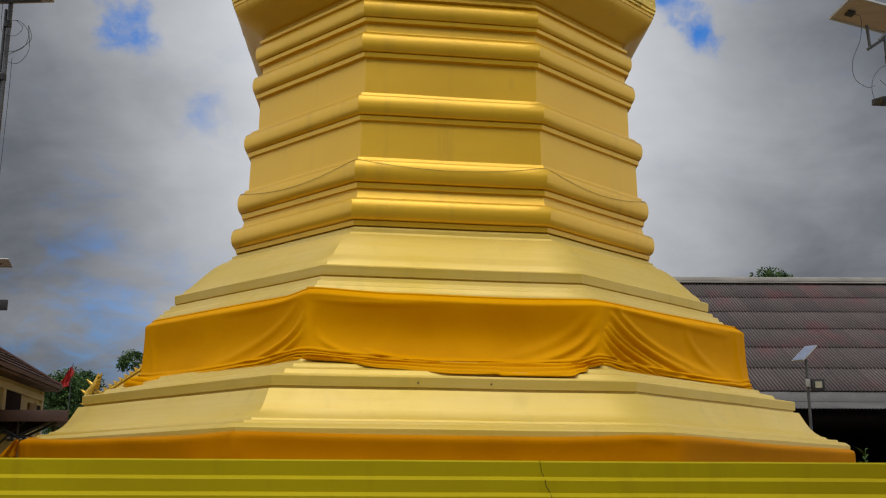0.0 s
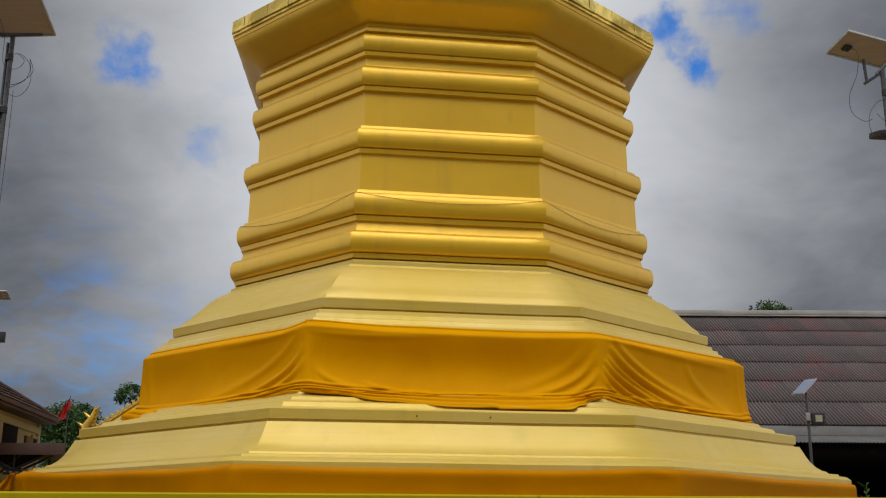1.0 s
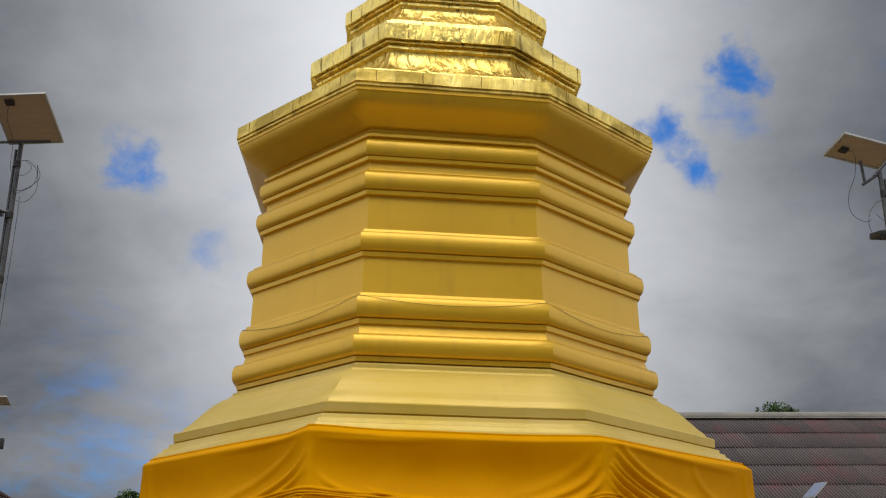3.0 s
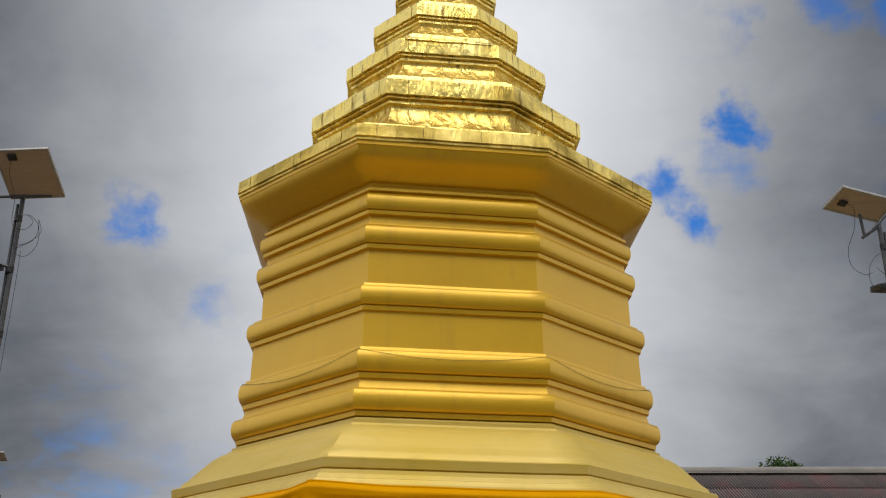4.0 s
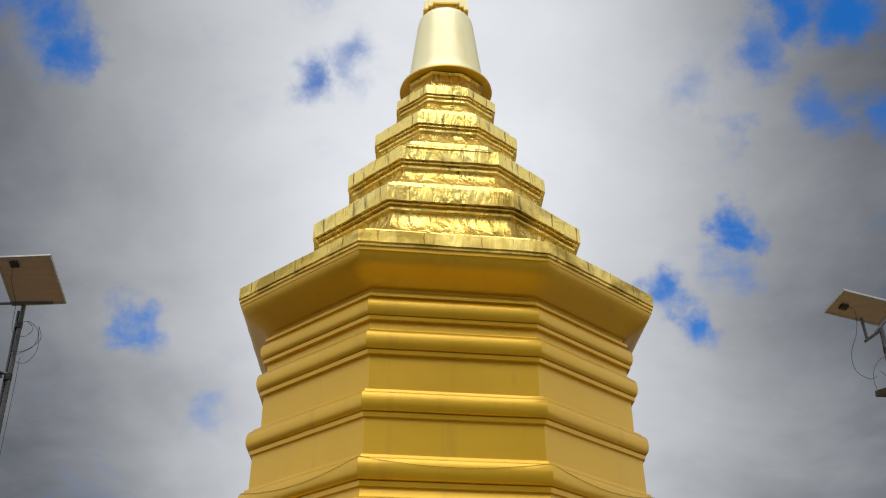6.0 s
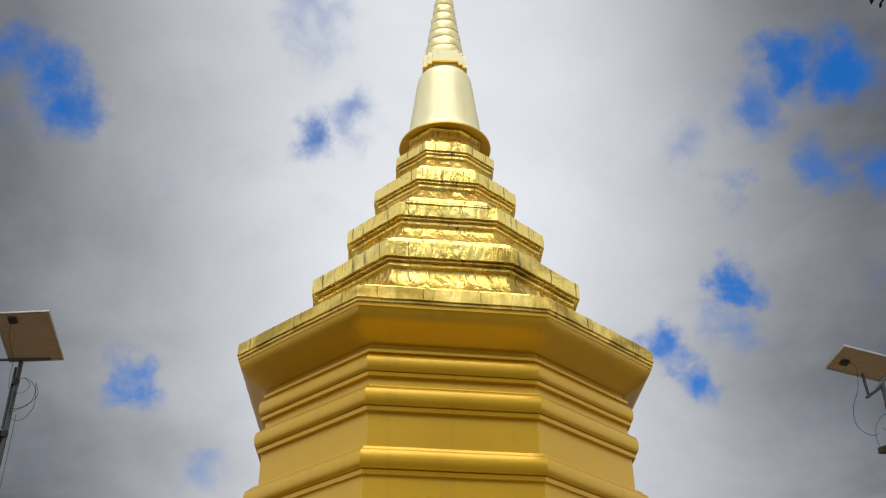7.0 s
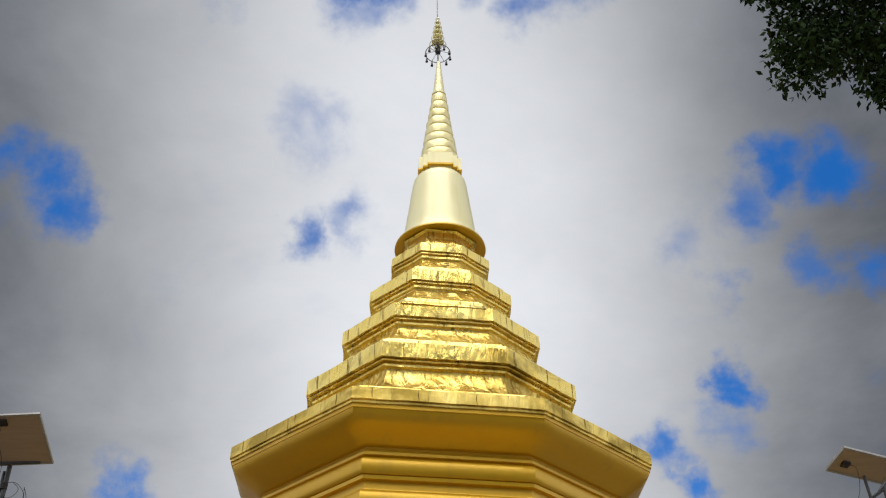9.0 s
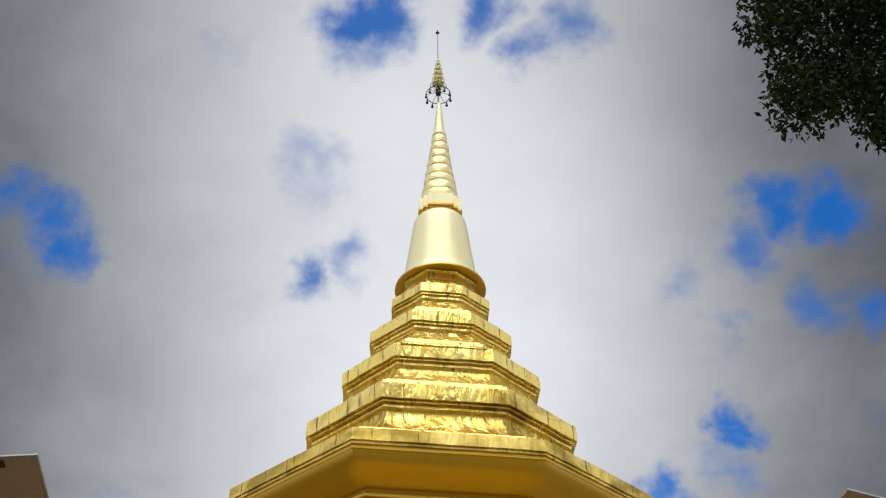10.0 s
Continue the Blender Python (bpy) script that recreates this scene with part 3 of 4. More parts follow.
def drape(r, top, bottom, folds, rows, hem, wave, flare, hollow, corners=CORNERS):
    """A cloth round all eight faces; u runs 0 to 8 from corner to corner."""
    bm = bmesh.new()
    cols = []
    for k in range(8):
        n = (90, 90, 130)[k] if k < 3 else 16
        cols += [(k, s / n) for s in range(n)]
    grid = []
    for k, s in cols:
        a, b = corner(k, r, corners), corner(k + 1, r, corners)
        side = (b - a).normalized()
        out = Vector((side.y, -side.x, 0))
        wide = (b - a).length
        u = k + s
        zt, zb = spline(top, u), spline(bottom, u)
        mine = [(bend(fa, fm, fb, wide), w0, w1, amp) for face, fa, fm, fb, w0, w1, amp in folds if face == k]
        col = []
        for j in range(rows + 1):
            v = (j / rows) ** 1.25
            z = zb + (zt - zb) * v
            p = a.lerp(b, s)
            q = (s * wide, z)
            off = wave * (noise.noise(Vector((u * 2.3, z * 1.4, 3.0))) + 0.5 * noise.noise(Vector((u * 7, z * 3.5, 8.0))))
            for pts_, w0, w1, amp in mine:
                off += amp * ridge(q, pts_, w0, w1)
            if hem and v < 0.17:
                h = v / 0.17
                off += hem * (0.5 + 0.5 * math.sin(h * 17 + 1.6 * noise.noise(Vector((u * 3, 0.3, 1))))) * (1 - h) ** 0.5 * (0.6 + 0.5 * noise.noise(Vector((u * 1.7, 5, 2))))
            lip = max(0.0, (v - 0.91) / 0.09)          # the upper edge lies on the ledge
            off -= 0.125 * lip
            off -= (hollow[k] if k < 3 else 0.03) * math.sin(math.pi * min(v / 0.91, 1.0)) ** 1.3 * (4 * s * (1 - s)) ** 0.35
            off += flare * (1 - v) ** 3
            # the cloth is pulled round the corner rather than creased on it
            ease = min(s, 1 - s) * wide
            off -= 0.02 * math.exp(-(ease / 0.05) ** 2)
            p += out * (0.02 + off)
            p.z = z
            col.append(bm.verts.new(p))
        grid.append(col)
    n = len(grid)
    for i in range(n):
        for j in range(rows):
            a, b = grid[i], grid[(i + 1) % n]
            bm.faces.new((a[j], b[j], b[j + 1], a[j + 1]))
    edge = [col[-1].co.copy() for col in grid]
    return bm, edge + edge[:1]


def cloth(name, bm, material, label, thick=0.006):
    bm.normal_update()
    ob = put(name, bm, material, smooth=80)
    mod = ob.modifiers.new("thickness", "SOLIDIFY")
    mod.thickness, mod.offset = thick, 0.0
    return tagged(ob, label, "cloth")


FOLDS = []
for i, (rise, reach, wide, deep) in enumerate(((0.0, 0.16, 0.028, 0.055), (0.05, 0.27, 0.038, 0.085), (0.14, 0.40, 0.046, 0.10), (0.20, 0.50, 0.034, 0.08), (0.33, 0.66, 0.055, 0.09), (0.46, 0.84, 0.06, 0.06))):
    # slack gathered at one corner sweeps down across the face
    FOLDS.append((2, (0.012 + 0.014 * i, 3.58 + rise), (0.03 + 0.05 * i, 3.30 + 0.035 * i), (reach, 3.19 + 0.014 * (i % 3)), wide * 0.7, wide * 1.25, deep))
for i in range(3):       # the gathered hem
    FOLDS.append((2, (0.10 + 0.05 * i, 3.30 - 0.035 * i), (0.45, 3.205 - 0.03 * i), (0.98, 3.235 - 0.03 * i), 0.014, 0.017, 0.05))
    FOLDS.append((0, (0.98, 3.34 - 0.03 * i), (0.70, 3.23 - 0.028 * i), (0.03, 3.235 - 0.03 * i), 0.014, 0.017, 0.035))
FOLDS += [(2, (0.04, 4.03), (0.30, 3.98), (0.85, 3.93), 0.03, 0.05, 0.03), (2, (0.93, 3.95), (0.94, 3.6), (0.95, 3.2), 0.04, 0.05, 0.025), (2, (0.55, 3.9), (0.62, 3.5), (0.85, 3.25), 0.06, 0.08, 0.025)]
FOLDS += [(0, (0.985, 3.8), (0.94, 3.40), (0.62, 3.22), 0.03, 0.045, 0.05), (0, (0.99, 3.65), (0.97, 3.38), (0.80, 3.25), 0.03, 0.04, 0.05), (0, (0.96, 3.98), (0.84, 3.5), (0.40, 3.22), 0.04, 0.07, 0.022),
          (0, (0.05, 3.9), (0.06, 3.5), (0.10, 3.2), 0.04, 0.06, 0.015), (0, (0.97, 4.02), (0.8, 3.96), (0.5, 3.98), 0.03, 0.04, 0.02)]
FOLDS += [(1, (0.015, 3.9), (0.012, 3.6), (0.02, 3.28), 0.03, 0.04, 0.05), (1, (0.20, 3.36), (0.26, 3.24), (0.48, 3.20), 0.025, 0.035, 0.045), (1, (0.03, 3.6), (0.05, 3.35), (0.22, 3.24), 0.03, 0.04, 0.03),
          (1, (0.03, 3.98), (0.2, 3.93), (0.45, 3.97), 0.03, 0.04, 0.016), (1, (0.985, 3.8), (0.955, 3.38), (0.72, 3.21), 0.04, 0.05, 0.05), (1, (0.97, 3.95), (0.90, 3.45), (0.60, 3.22), 0.05, 0.08, 0.02)]
FOLDS += [(1, (0.99, 3.6), (0.98, 3.38), (0.88, 3.25), 0.03, 0.04, 0.05), (1, (0.45, 3.24), (0.6, 3.21), (0.8, 3.22), 0.02, 0.025, 0.03), (1, (0.05, 3.27), (0.35, 3.21), (0.95, 3.26), 0.014, 0.016, 0.035)]
TOP = [(0, 4.10), (0.5, 4.10), (0.85, 4.09), (1.0, 4.145), (1.3, 4.10), (1.7, 4.085), (2.0, 4.10), (2.4, 4.095), (3.0, 4.10), (8, 4.10)]
BOTTOM = [(0, 3.16), (0.1, 3.13), (0.4, 3.12), (0.75, 3.15), (1.0, 3.225), (1.15, 3.18), (1.45, 3.11), (1.75, 3.10), (1.9, 3.15), (2.0, 3.235), (2.12, 3.20), (2.35, 3.11), (2.6, 3.10), (2.9, 3.12), (3.0, 3.16), (8, 3.16)]
bm, edge = drape(4.83, TOP, BOTTOM, FOLDS, 64, 0.07, 0.010, 0.05, (0.06, 0.13, 0.05), [(a, f * (1.025 if k == 3 else 1.0)) for k, (a, f) in enumerate(CORNERS)])
big = cloth("draped_cloth", bm, SAFFRON, "saffron orange cloth wound round the chedi, hem bunched")
part("rolled_edge", tube(bmesh.new(), edge, 0.019, 8, False), SAFFRON, big)
OUTER = [(a, f * (1.025 if k == 3 else 1.0)) for k, (a, f) in enumerate(CORNERS)]
for lift_, girth_, seed_ in ((0.0, 0.024, 1.0), (0.045, 0.019, 5.0), (0.085, 0.016, 9.0)):      # the hem is rolled up in strands
    pts, rads = [], []
    for i in range(241):
        u = 0.02 + 2.96 * i / 240
        k, f = int(u), u - int(u)
        p = corner(k, 4.83, OUTER).lerp(corner(k + 1, 4.83, OUTER), f)
        d = corner(k + 1, 1.0) - corner(k, 1.0)
        d = Vector((d.y, -d.x, 0)).normalized()
        slack = 0.5 + 0.5 * noise.noise(Vector((u * 1.6, seed_, 0.5)))
        p += d * (0.105 + 0.02 * noise.noise(Vector((u * 4, seed_, 2.0))))
        p.z = spline(BOTTOM, u) + lift_ * (0.4 + slack) + 0.018 * noise.noise(Vector((u * 5, seed_, 7.0)))
        pts.append(p)
        rads.append(girth_ * (0.75 + 0.6 * noise.noise(Vector((u * 3, seed_, 4.0)))))
    part("hem_roll", tube(bmesh.new(), pts, rads, 8), SAFFRON, big, "twisted roll of saffron hem")
TOP2 = [(0, 2.335), (0.35, 2.285), (0.8, 2.255), (1.0, 2.275), (1.3, 2.255), (1.7, 2.250), (1.95, 2.285), (2.05, 2.290), (2.5, 2.260), (3, 2.270), (8, 2.280)]
bm, edge = drape(6.42, TOP2, [(0, 1.785), (8, 1.785)], [(1, (0.0, 2.3), (0.005, 2.15), (0.02, 1.9), 0.03, 0.05, 0.03), (1, (0.86, 2.3), (0.93, 2.24), (0.99, 2.2), 0.03, 0.04, 0.025), (0, (0.06, 2.3), (0.05, 2.1), (0.08, 1.8), 0.03, 0.05, 0.03),
                                                   (2, (0.02, 2.3), (0.2, 2.25), (0.5, 2.27), 0.02, 0.03, 0.015), (0, (0.98, 2.3), (0.8, 2.24), (0.5, 2.26), 0.02, 0.03, 0.015)], 16, 0.0, 0.010, 0.0, (0.02, 0.03, 0.02))
band = cloth("cloth_band", bm, AMBER, "amber cloth band tied round the chedi foot")
part("rolled_edge", tube(bmesh.new(), edge, 0.012, 6, False), AMBER, band)

# the slack hem on the front face, lying over the ledge, and a tail at the corner
bm = bmesh.new()
SLACK = [(0.0, 0.0), (0.10, 0.02), (0.30, 0.10), (0.5, 0.155), (0.62, 0.16), (0.63, 0.185), (0.84, 0.18), (0.90, 0.11), (0.95, 0.03), (1.0, 0.0)]
rows_ = []
for i in range(91):
    s = i / 90
    low = spline(SLACK, s) + 0.012
    col = []
    for j in range(19):
        q = j / 18
        r_ = 4.95 + 0.46 * q * min(1.0, low / 0.18)
        p = corner(1, r_).lerp(corner(2, r_), 0.01 + 0.975 * s)
        d = Vector((p.x - CX, p.y - CY, 0)).normalized()
        lift = 0.03 * math.sin(q * 17 + 2.0 * noise.noise(Vector((s * 5, q, 2)))) * (1 - 0.4 * q) + 0.012 * noise.noise(Vector((s * 9, q * 2, 7)))
        p += d * (0.025 + lift)
        p.z = 3.235 - 0.03 * math.sin(s * math.pi) - low * q + 0.6 * lift
        col.append(bm.verts.new(p))
    rows_.append(col)
for r0, r1 in zip(rows_, rows_[1:]):
    for j in range(18):
        bm.faces.new((r0[j], r1[j], r1[j + 1], r0[j + 1]))
cloth("cloth_hem", bm, SAFFRON, "slack saffron cloth hem folded over the ledge")
bm = bmesh.new()
p0 = corner(0, 6.45)
tail = []
for i in range(9):
    s = i / 8
    w = 0.03 + 0.13 * s
    c = p0 + Vector((0.02 - 0.13 * s, -0.05, 2.31 - 0.25 * s))
    tail.append([bm.verts.new(c + Vector((w * (j / 6 - 0.5) * 1.6, 0.03 * math.sin(j * 2.2 + s), 0))) for j in range(7)])
for r0, r1 in zip(tail, tail[1:]):
    for j in range(6):
        bm.faces.new((r1[j], r1[j + 1], r0[j + 1], r0[j]))
cloth("cloth_tail", bm, AMBER, "knotted amber cloth tail at the chedi foot")

# the bunched end of the cloth, lying on the ledge at the corner
bm = bmesh.new()
p0 = corner(0, 4.96)
for dx, dz, rr in ((0.0, 0.0, 1.0), (0.03, 0.05, 0.7), (-0.02, -0.035, 0.6)):
    pts = [p0 + Vector((0.54 - 0.064 * i + dx, -0.46 + 0.05 * math.sin(i * 0.6), 3.13 + dz + 0.018 * math.sin(i * 1.1 + dx * 40) - 0.004 * i)) for i in range(9)]
    tube(bm, pts, [rr * q for q in (0.03, 0.05, 0.062, 0.07, 0.074, 0.072, 0.064, 0.048, 0.016)], 10)
for v in bm.verts:
    v.co += Vector((0, 0, 0.012 * noise.noise(v.co * 14)))
cloth("cloth_end", bm, SAFFRON, "bunched saffron cloth end on the ledge", 0.002)

# a weed rooted on the plinth
weed = thing("weed", "small green weed rooted on the plinth", "plant", at=tuple(corner(3, 6.52) + Vector((0, 0, 1.77))))
w0 = corner(3, 6.52)
rnd = random.Random(31)
part("stem", tube(bmesh.new(), [w0 + Vector((0, 0, 1.765)), w0 + Vector((0.03, 0, 2.05)), w0 + Vector((0.05, 0, 2.26))], [0.01, 0.008, 0.004], 6), LEAF, weed)
for i in range(9):
    a_ = rnd.uniform(0, 6.28)
    s_ = w0 + Vector((0.04, 0, 2.0 + 0.03 * i))
    d_ = Vector((math.cos(a_), math.sin(a_), 0.7)) * rnd.uniform(0.08, 0.16)
    n_ = Vector((-math.sin(a_), math.cos(a_), 0)) * 0.022
    bm = bmesh.new()
    q = [bm.verts.new(p) for p in (s_, s_ + d_ * 0.5 + n_, s_ + d_ + Vector((0, 0, -0.02)), s_ + d_ * 0.5 - n_)]
    bm.faces.new(q[:3])
    bm.faces.new((q[0], q[2], q[3]))
    part("leaf", bm, LEAF, weed)

# a string slung round the shaft above the fourth moulding
pts = []
for k in range(8):
    for s in range(14):
        f = s / 14
        z = 6.235 - 0.13 * 4 * f * (1 - f) * (1.0 if k == 1 else 1.25)
        r_ = 3.475 + 0.095 * max(0.0, 1 - ((z - 6.075) / 0.165) ** 2) ** 0.35
        p = corner(k, r_).lerp(corner(k + 1, r_), f)
        p.z = z
        pts.append(p)
bm = tube(bmesh.new(), pts + pts[:1], 0.0026, 6, False)
tagged(put("string", bm, BARK), "thin brown cord slung slack round the shaft", "cord")

# drain holes in the lower strip
for k, f in ((1, 0.39), (1, 0.59)):
    p = corner(k, 5.64).lerp(corner(k + 1, 5.64), f)
    d = corner(k + 1, 1.0) - corner(k, 1.0)
    d = Vector((d.y, -d.x, 0)).normalized()
    p.z = 2.885
    part("drain_hole", tube(bmesh.new(), [p - d * 0.02, p + d * 0.004], 0.009, 8), RUBBER, chedi, "small dark drain hole")

# crack across the front plinth
pts = [(0.985, 1.93, 0.001), (1.0, 1.86, 0), (1.01, 1.80, 0), (1.03, 1.772, 0.0), (1.035, 1.735, 0.045), (1.04, 1.68, 0.045), (1.065, 1.65, 0.045), (1.08, 1.615, 0.05), (1.09, 1.575, 0.09), (1.10, 1.45, 0.09)]
part("crack", tube(bmesh.new(), [FB @ Vector((x, -o - 0.001, z)) for x, z, o in pts], 0.0028, 5), NEAR_BLACK, chedi, "thin dark crack")


# ---- lamps ----
def panel_parts(lamp, c, u, v, thick=0.035):
    """A framed solar panel at c spanned by u and v."""
    u, v = Vector(u), Vector(v)
    w, h = u.length, v.length
    x, y = u.normalized(), (v - u.normalized() * v.dot(u.normalized())).normalized()
    m = Matrix((x, y, x.cross(y))).transposed().to_4x4()
    m.translation = Vector(c) - lamp.location
    m = Matrix.Translation(lamp.location) @ m
    flip = 1 if x.cross(y).z > 0 else -1
    lay = lambda lo, hi: one_box((0.015, 0.015, min(lo * flip, hi * flip)), (w - 0.015, h - 0.015, max(lo * flip, hi * flip)), m)
    pan = part("panel", lay(0.006, 0.02), BACKSHEET, lamp, "beige panel underside", 0)
    part("cells", lay(0.021, 0.026), CELLS, pan, "blue-grey solar cells", 0)
    bm = bmesh.new()
    for lo, hi in (((0, 0), (w, 0.03)), ((0, h - 0.03), (w, h)), ((0, 0.03), (0.03, h - 0.03)), ((w - 0.03, 0.03), (w, h - 0.03))):
        box(bm, (*lo, -0.004), (*hi, thick), m, 0.003) if flip > 0 else box(bm, (*lo, -thick), (*hi, 0.004), m, 0.003)
    part("panel_frame", bm, ALU, pan, "aluminium frame")
    return pan, m, w, h, flip


def bracket(p, q, t=0.02):
    return tube(bmesh.new(), [p, q], t, 6)


def tall_lamp(px, py, top, c, u, v, twin, coils, box_uv, strut):
    lamp = thing("solar_lamp", "tall galvanised solar lamp pole with tilted panel", "street lamp", group="tall solar lamps", at=(px, py, 0))
    part("pole", tube(bmesh.new(), [(px, py, 0), (px, py, top)], 0.034, 14), STEEL, lamp)
    part("pole", tube(bmesh.new(), [(px + twin, py + 0.03, 0), (px + twin, py + 0.03, top - 0.12)], 0.022, 12), STEEL, lamp, "thin second pipe")
    part("base_plate", one_box((px - 0.16, py - 0.16, 0), (px + 0.16, py + 0.16, 0.02), None, 0.004), STEEL, lamp)
    for z in (top - 0.36, top - 1.15, top - 2.1):
        part("clamp", lathe([(0.04, z - 0.05), (0.055, z - 0.045), (0.055, z + 0.045), (0.04, z + 0.05)], (px + twin * 0.25, py), 16), RUBBER, lamp, "black clamp")
    pan, m, w, h, flip = panel_parts(lamp, c, u, v)
    s = -1 if flip > 0 else 1
    bx, by = box_uv
    lo = (bx * w - 0.06, by * h - 0.05, min(0, s * 0.03))
    hi = (bx * w + 0.06, by * h + 0.05, max(0.004, s * 0.03))
    part("junction_box", one_box(lo, hi, m, 0.006), RUBBER, pan, "black junction box")
    start = m @ Vector((bx * w, by * h, s * 0.03))
    for coil in coils:
        bm = bmesh.new()
        pts = [start if isinstance(q, str) else Vector(q) for q in coil]
        fine = []
        for i in range(len(pts) - 1):
            a0, a1, a2, a3 = pts[max(i - 1, 0)], pts[i], pts[i + 1], pts[min(i + 2, len(pts) - 1)]
            for k in range(6):
                t = k / 6
                fine.append(0.5 * (2 * a1 + (a2 - a0) * t + (2 * a0 - 5 * a1 + 4 * a2 - a3) * t * t + (3 * a1 - a0 - 3 * a2 + a3) * t ** 3))
        part("cable", tube(bm, fine + [pts[-1]], 0.0038, 6), RUBBER, lamp, "slack black cable")
    for a_, b_ in strut:
        part("bracket", bracket(a_, b_, 0.022), STEEL, lamp)
    return lamp


lx, ly, lt = -6.11, 14.0, 8.36
ll = tall_lamp(lx, ly, lt, (-6.28, 14.0, 8.31), (0.80, -0.06, 0), (-0.17, -0.72, 0.40), -0.07,
               [["start", (-6.13, 13.48, 8.46), (-6.11, 13.72, 8.22), (-6.20, 13.95, 8.02), (-6.15, 13.93, 7.85), (-5.98, 13.93, 7.80), (-5.88, 13.93, 7.92), (-5.98, 13.93, 8.03)],
                [(-6.05, 13.94, 8.03), (-5.92, 13.92, 8.01), (-5.79, 13.92, 7.85), (-5.82, 13.92, 7.65), (-5.97, 13.92, 7.55), (-6.08, 13.93, 7.52), (-6.10, 13.95, 7.62), (-6.02, 13.93, 7.56), (-5.86, 13.92, 7.62), (-5.74, 13.92, 7.76), (-5.80, 13.92, 7.95)],
                [(-5.80, 13.92, 7.95), (-5.76, 13.92, 7.6), (-5.88, 13.92, 7.40), (-6.04, 13.93, 7.42), (-6.12, 13.94, 7.6)],
                [(-6.02, 14.0, 7.5), (-6.015, 14.0, 7.0), (-6.03, 14.0, 5.5)]], (0.32, 0.86),
               [((-6.85, 13.97, 8.33), (-5.66, 13.93, 8.33)), ((-6.5, 13.97, 8.30), (-6.62, 13.45, 8.66))])
part("lamp_arm", tube(bmesh.new(), [(-6.11, 14.0, 7.25), (-6.6, 13.95, 7.35)], 0.025, 8), STEEL, ll)
part("lamp_head", one_box((-0.17, -0.14, -0.05), (0.17, 0.14, 0.05), pose(-6.40, 13.92, 7.22, 20, 0, 0), 0.015), RUBBER, ll, "black floodlight head")
rx, ry, rt = 6.19, 14.0, 7.90
rl = tall_lamp(rx, ry, rt, (5.42, 14.0, 8.13), (0.90, 0.36, -0.05), (0.20, -0.415, 0.15), 0.075,
               [["start", (5.76, 13.75, 8.05), (5.75, 13.8, 7.75), (5.64, 13.85, 7.45), (5.66, 13.88, 7.2), (5.83, 13.9, 7.08), (5.95, 13.92, 7.12)],
                [(6.16, 13.95, 7.42), (6.05, 13.93, 7.38), (5.93, 13.92, 7.22), (5.90, 13.92, 7.02), (5.96, 13.93, 6.86), (6.05, 13.95, 6.83)],
                [(6.16, 13.95, 7.1), (6.10, 13.93, 7.12), (6.02, 13.92, 7.2)]], (0.20, 0.42),
               [((5.93, 13.98, 8.04), (5.96, 14.0, 7.70)), ((5.92, 14.0, 7.68), (6.19, 14.0, 7.86)), ((6.10, 14.0, 7.82), (6.35, 13.95, 8.08))])
part("lamp_head", one_box((-0.2, -0.16, -0.045), (0.2, 0.16, 0.045), pose(6.12, 13.86, 6.86, 12, 0, 6), 0.015), RUBBER, rl, "black floodlight head")
part("lamp_arm", tube(bmesh.new(), [(6.19, 14.0, 7.0), (6.02, 13.9, 6.92)], 0.022, 8), STEEL, rl)


def small_lamp(px, py, c, u, v, flood, group, face=-1):
    lamp = thing("solar_lamp", "slim solar floodlight pole with small tilted panel", "street lamp", group=group, at=(px, py, 0))
    part("pole", tube(bmesh.new(), [(px, py, 0), (px, py, c[2] + 0.05)], 0.03, 12), STEEL, lamp)
    panel_parts(lamp, c, u, v, 0.02)
    part("bracket", bracket((px, py, c[2] + 0.02), Vector(c) + Vector(u) * 0.6 + Vector(v) * 0.45, 0.014), STEEL, lamp)
    fx, fy, fz = flood
    head = part("floodlight", one_box((fx - 0.13, fy - 0.04, fz - 0.12), (fx + 0.13, fy + 0.05, fz + 0.12), None, 0.012), RUBBER, lamp, "black floodlight housing")
    part("lens", one_box((fx - 0.07, fy + (-0.05 if face < 0 else 0.052), fz - 0.065), (fx + 0.07, fy + (-0.042 if face < 0 else 0.06), fz + 0.065)), GLASSY, head, "pale lens")
    part("arm", tube(bmesh.new(), [(px, py, fz + 0.05), (fx, fy + 0.05, fz + 0.05)], 0.012, 8), STEEL, lamp)
    part("controller_box", one_box((px - 0.06, py - 0.07, fz - 0.04), (px + 0.03, py - 0.03, fz + 0.12), None, 0.01), ALU, lamp)
    return lamp


small_lamp(7.47, 22.0, (7.17, 22.0, 4.28), (0.187, -0.20, 0), (0.441, 0.412, 0.36), (7.65, 21.93, 3.80), "small solar lamps")
small_lamp(-10.38, 24.0, (-10.45, 24.0, 6.60), (0.62, 0.02, 0), (0.10, -0.3, 0.13), (-9.97, 23.93, 5.72), "small solar lamps", 1)

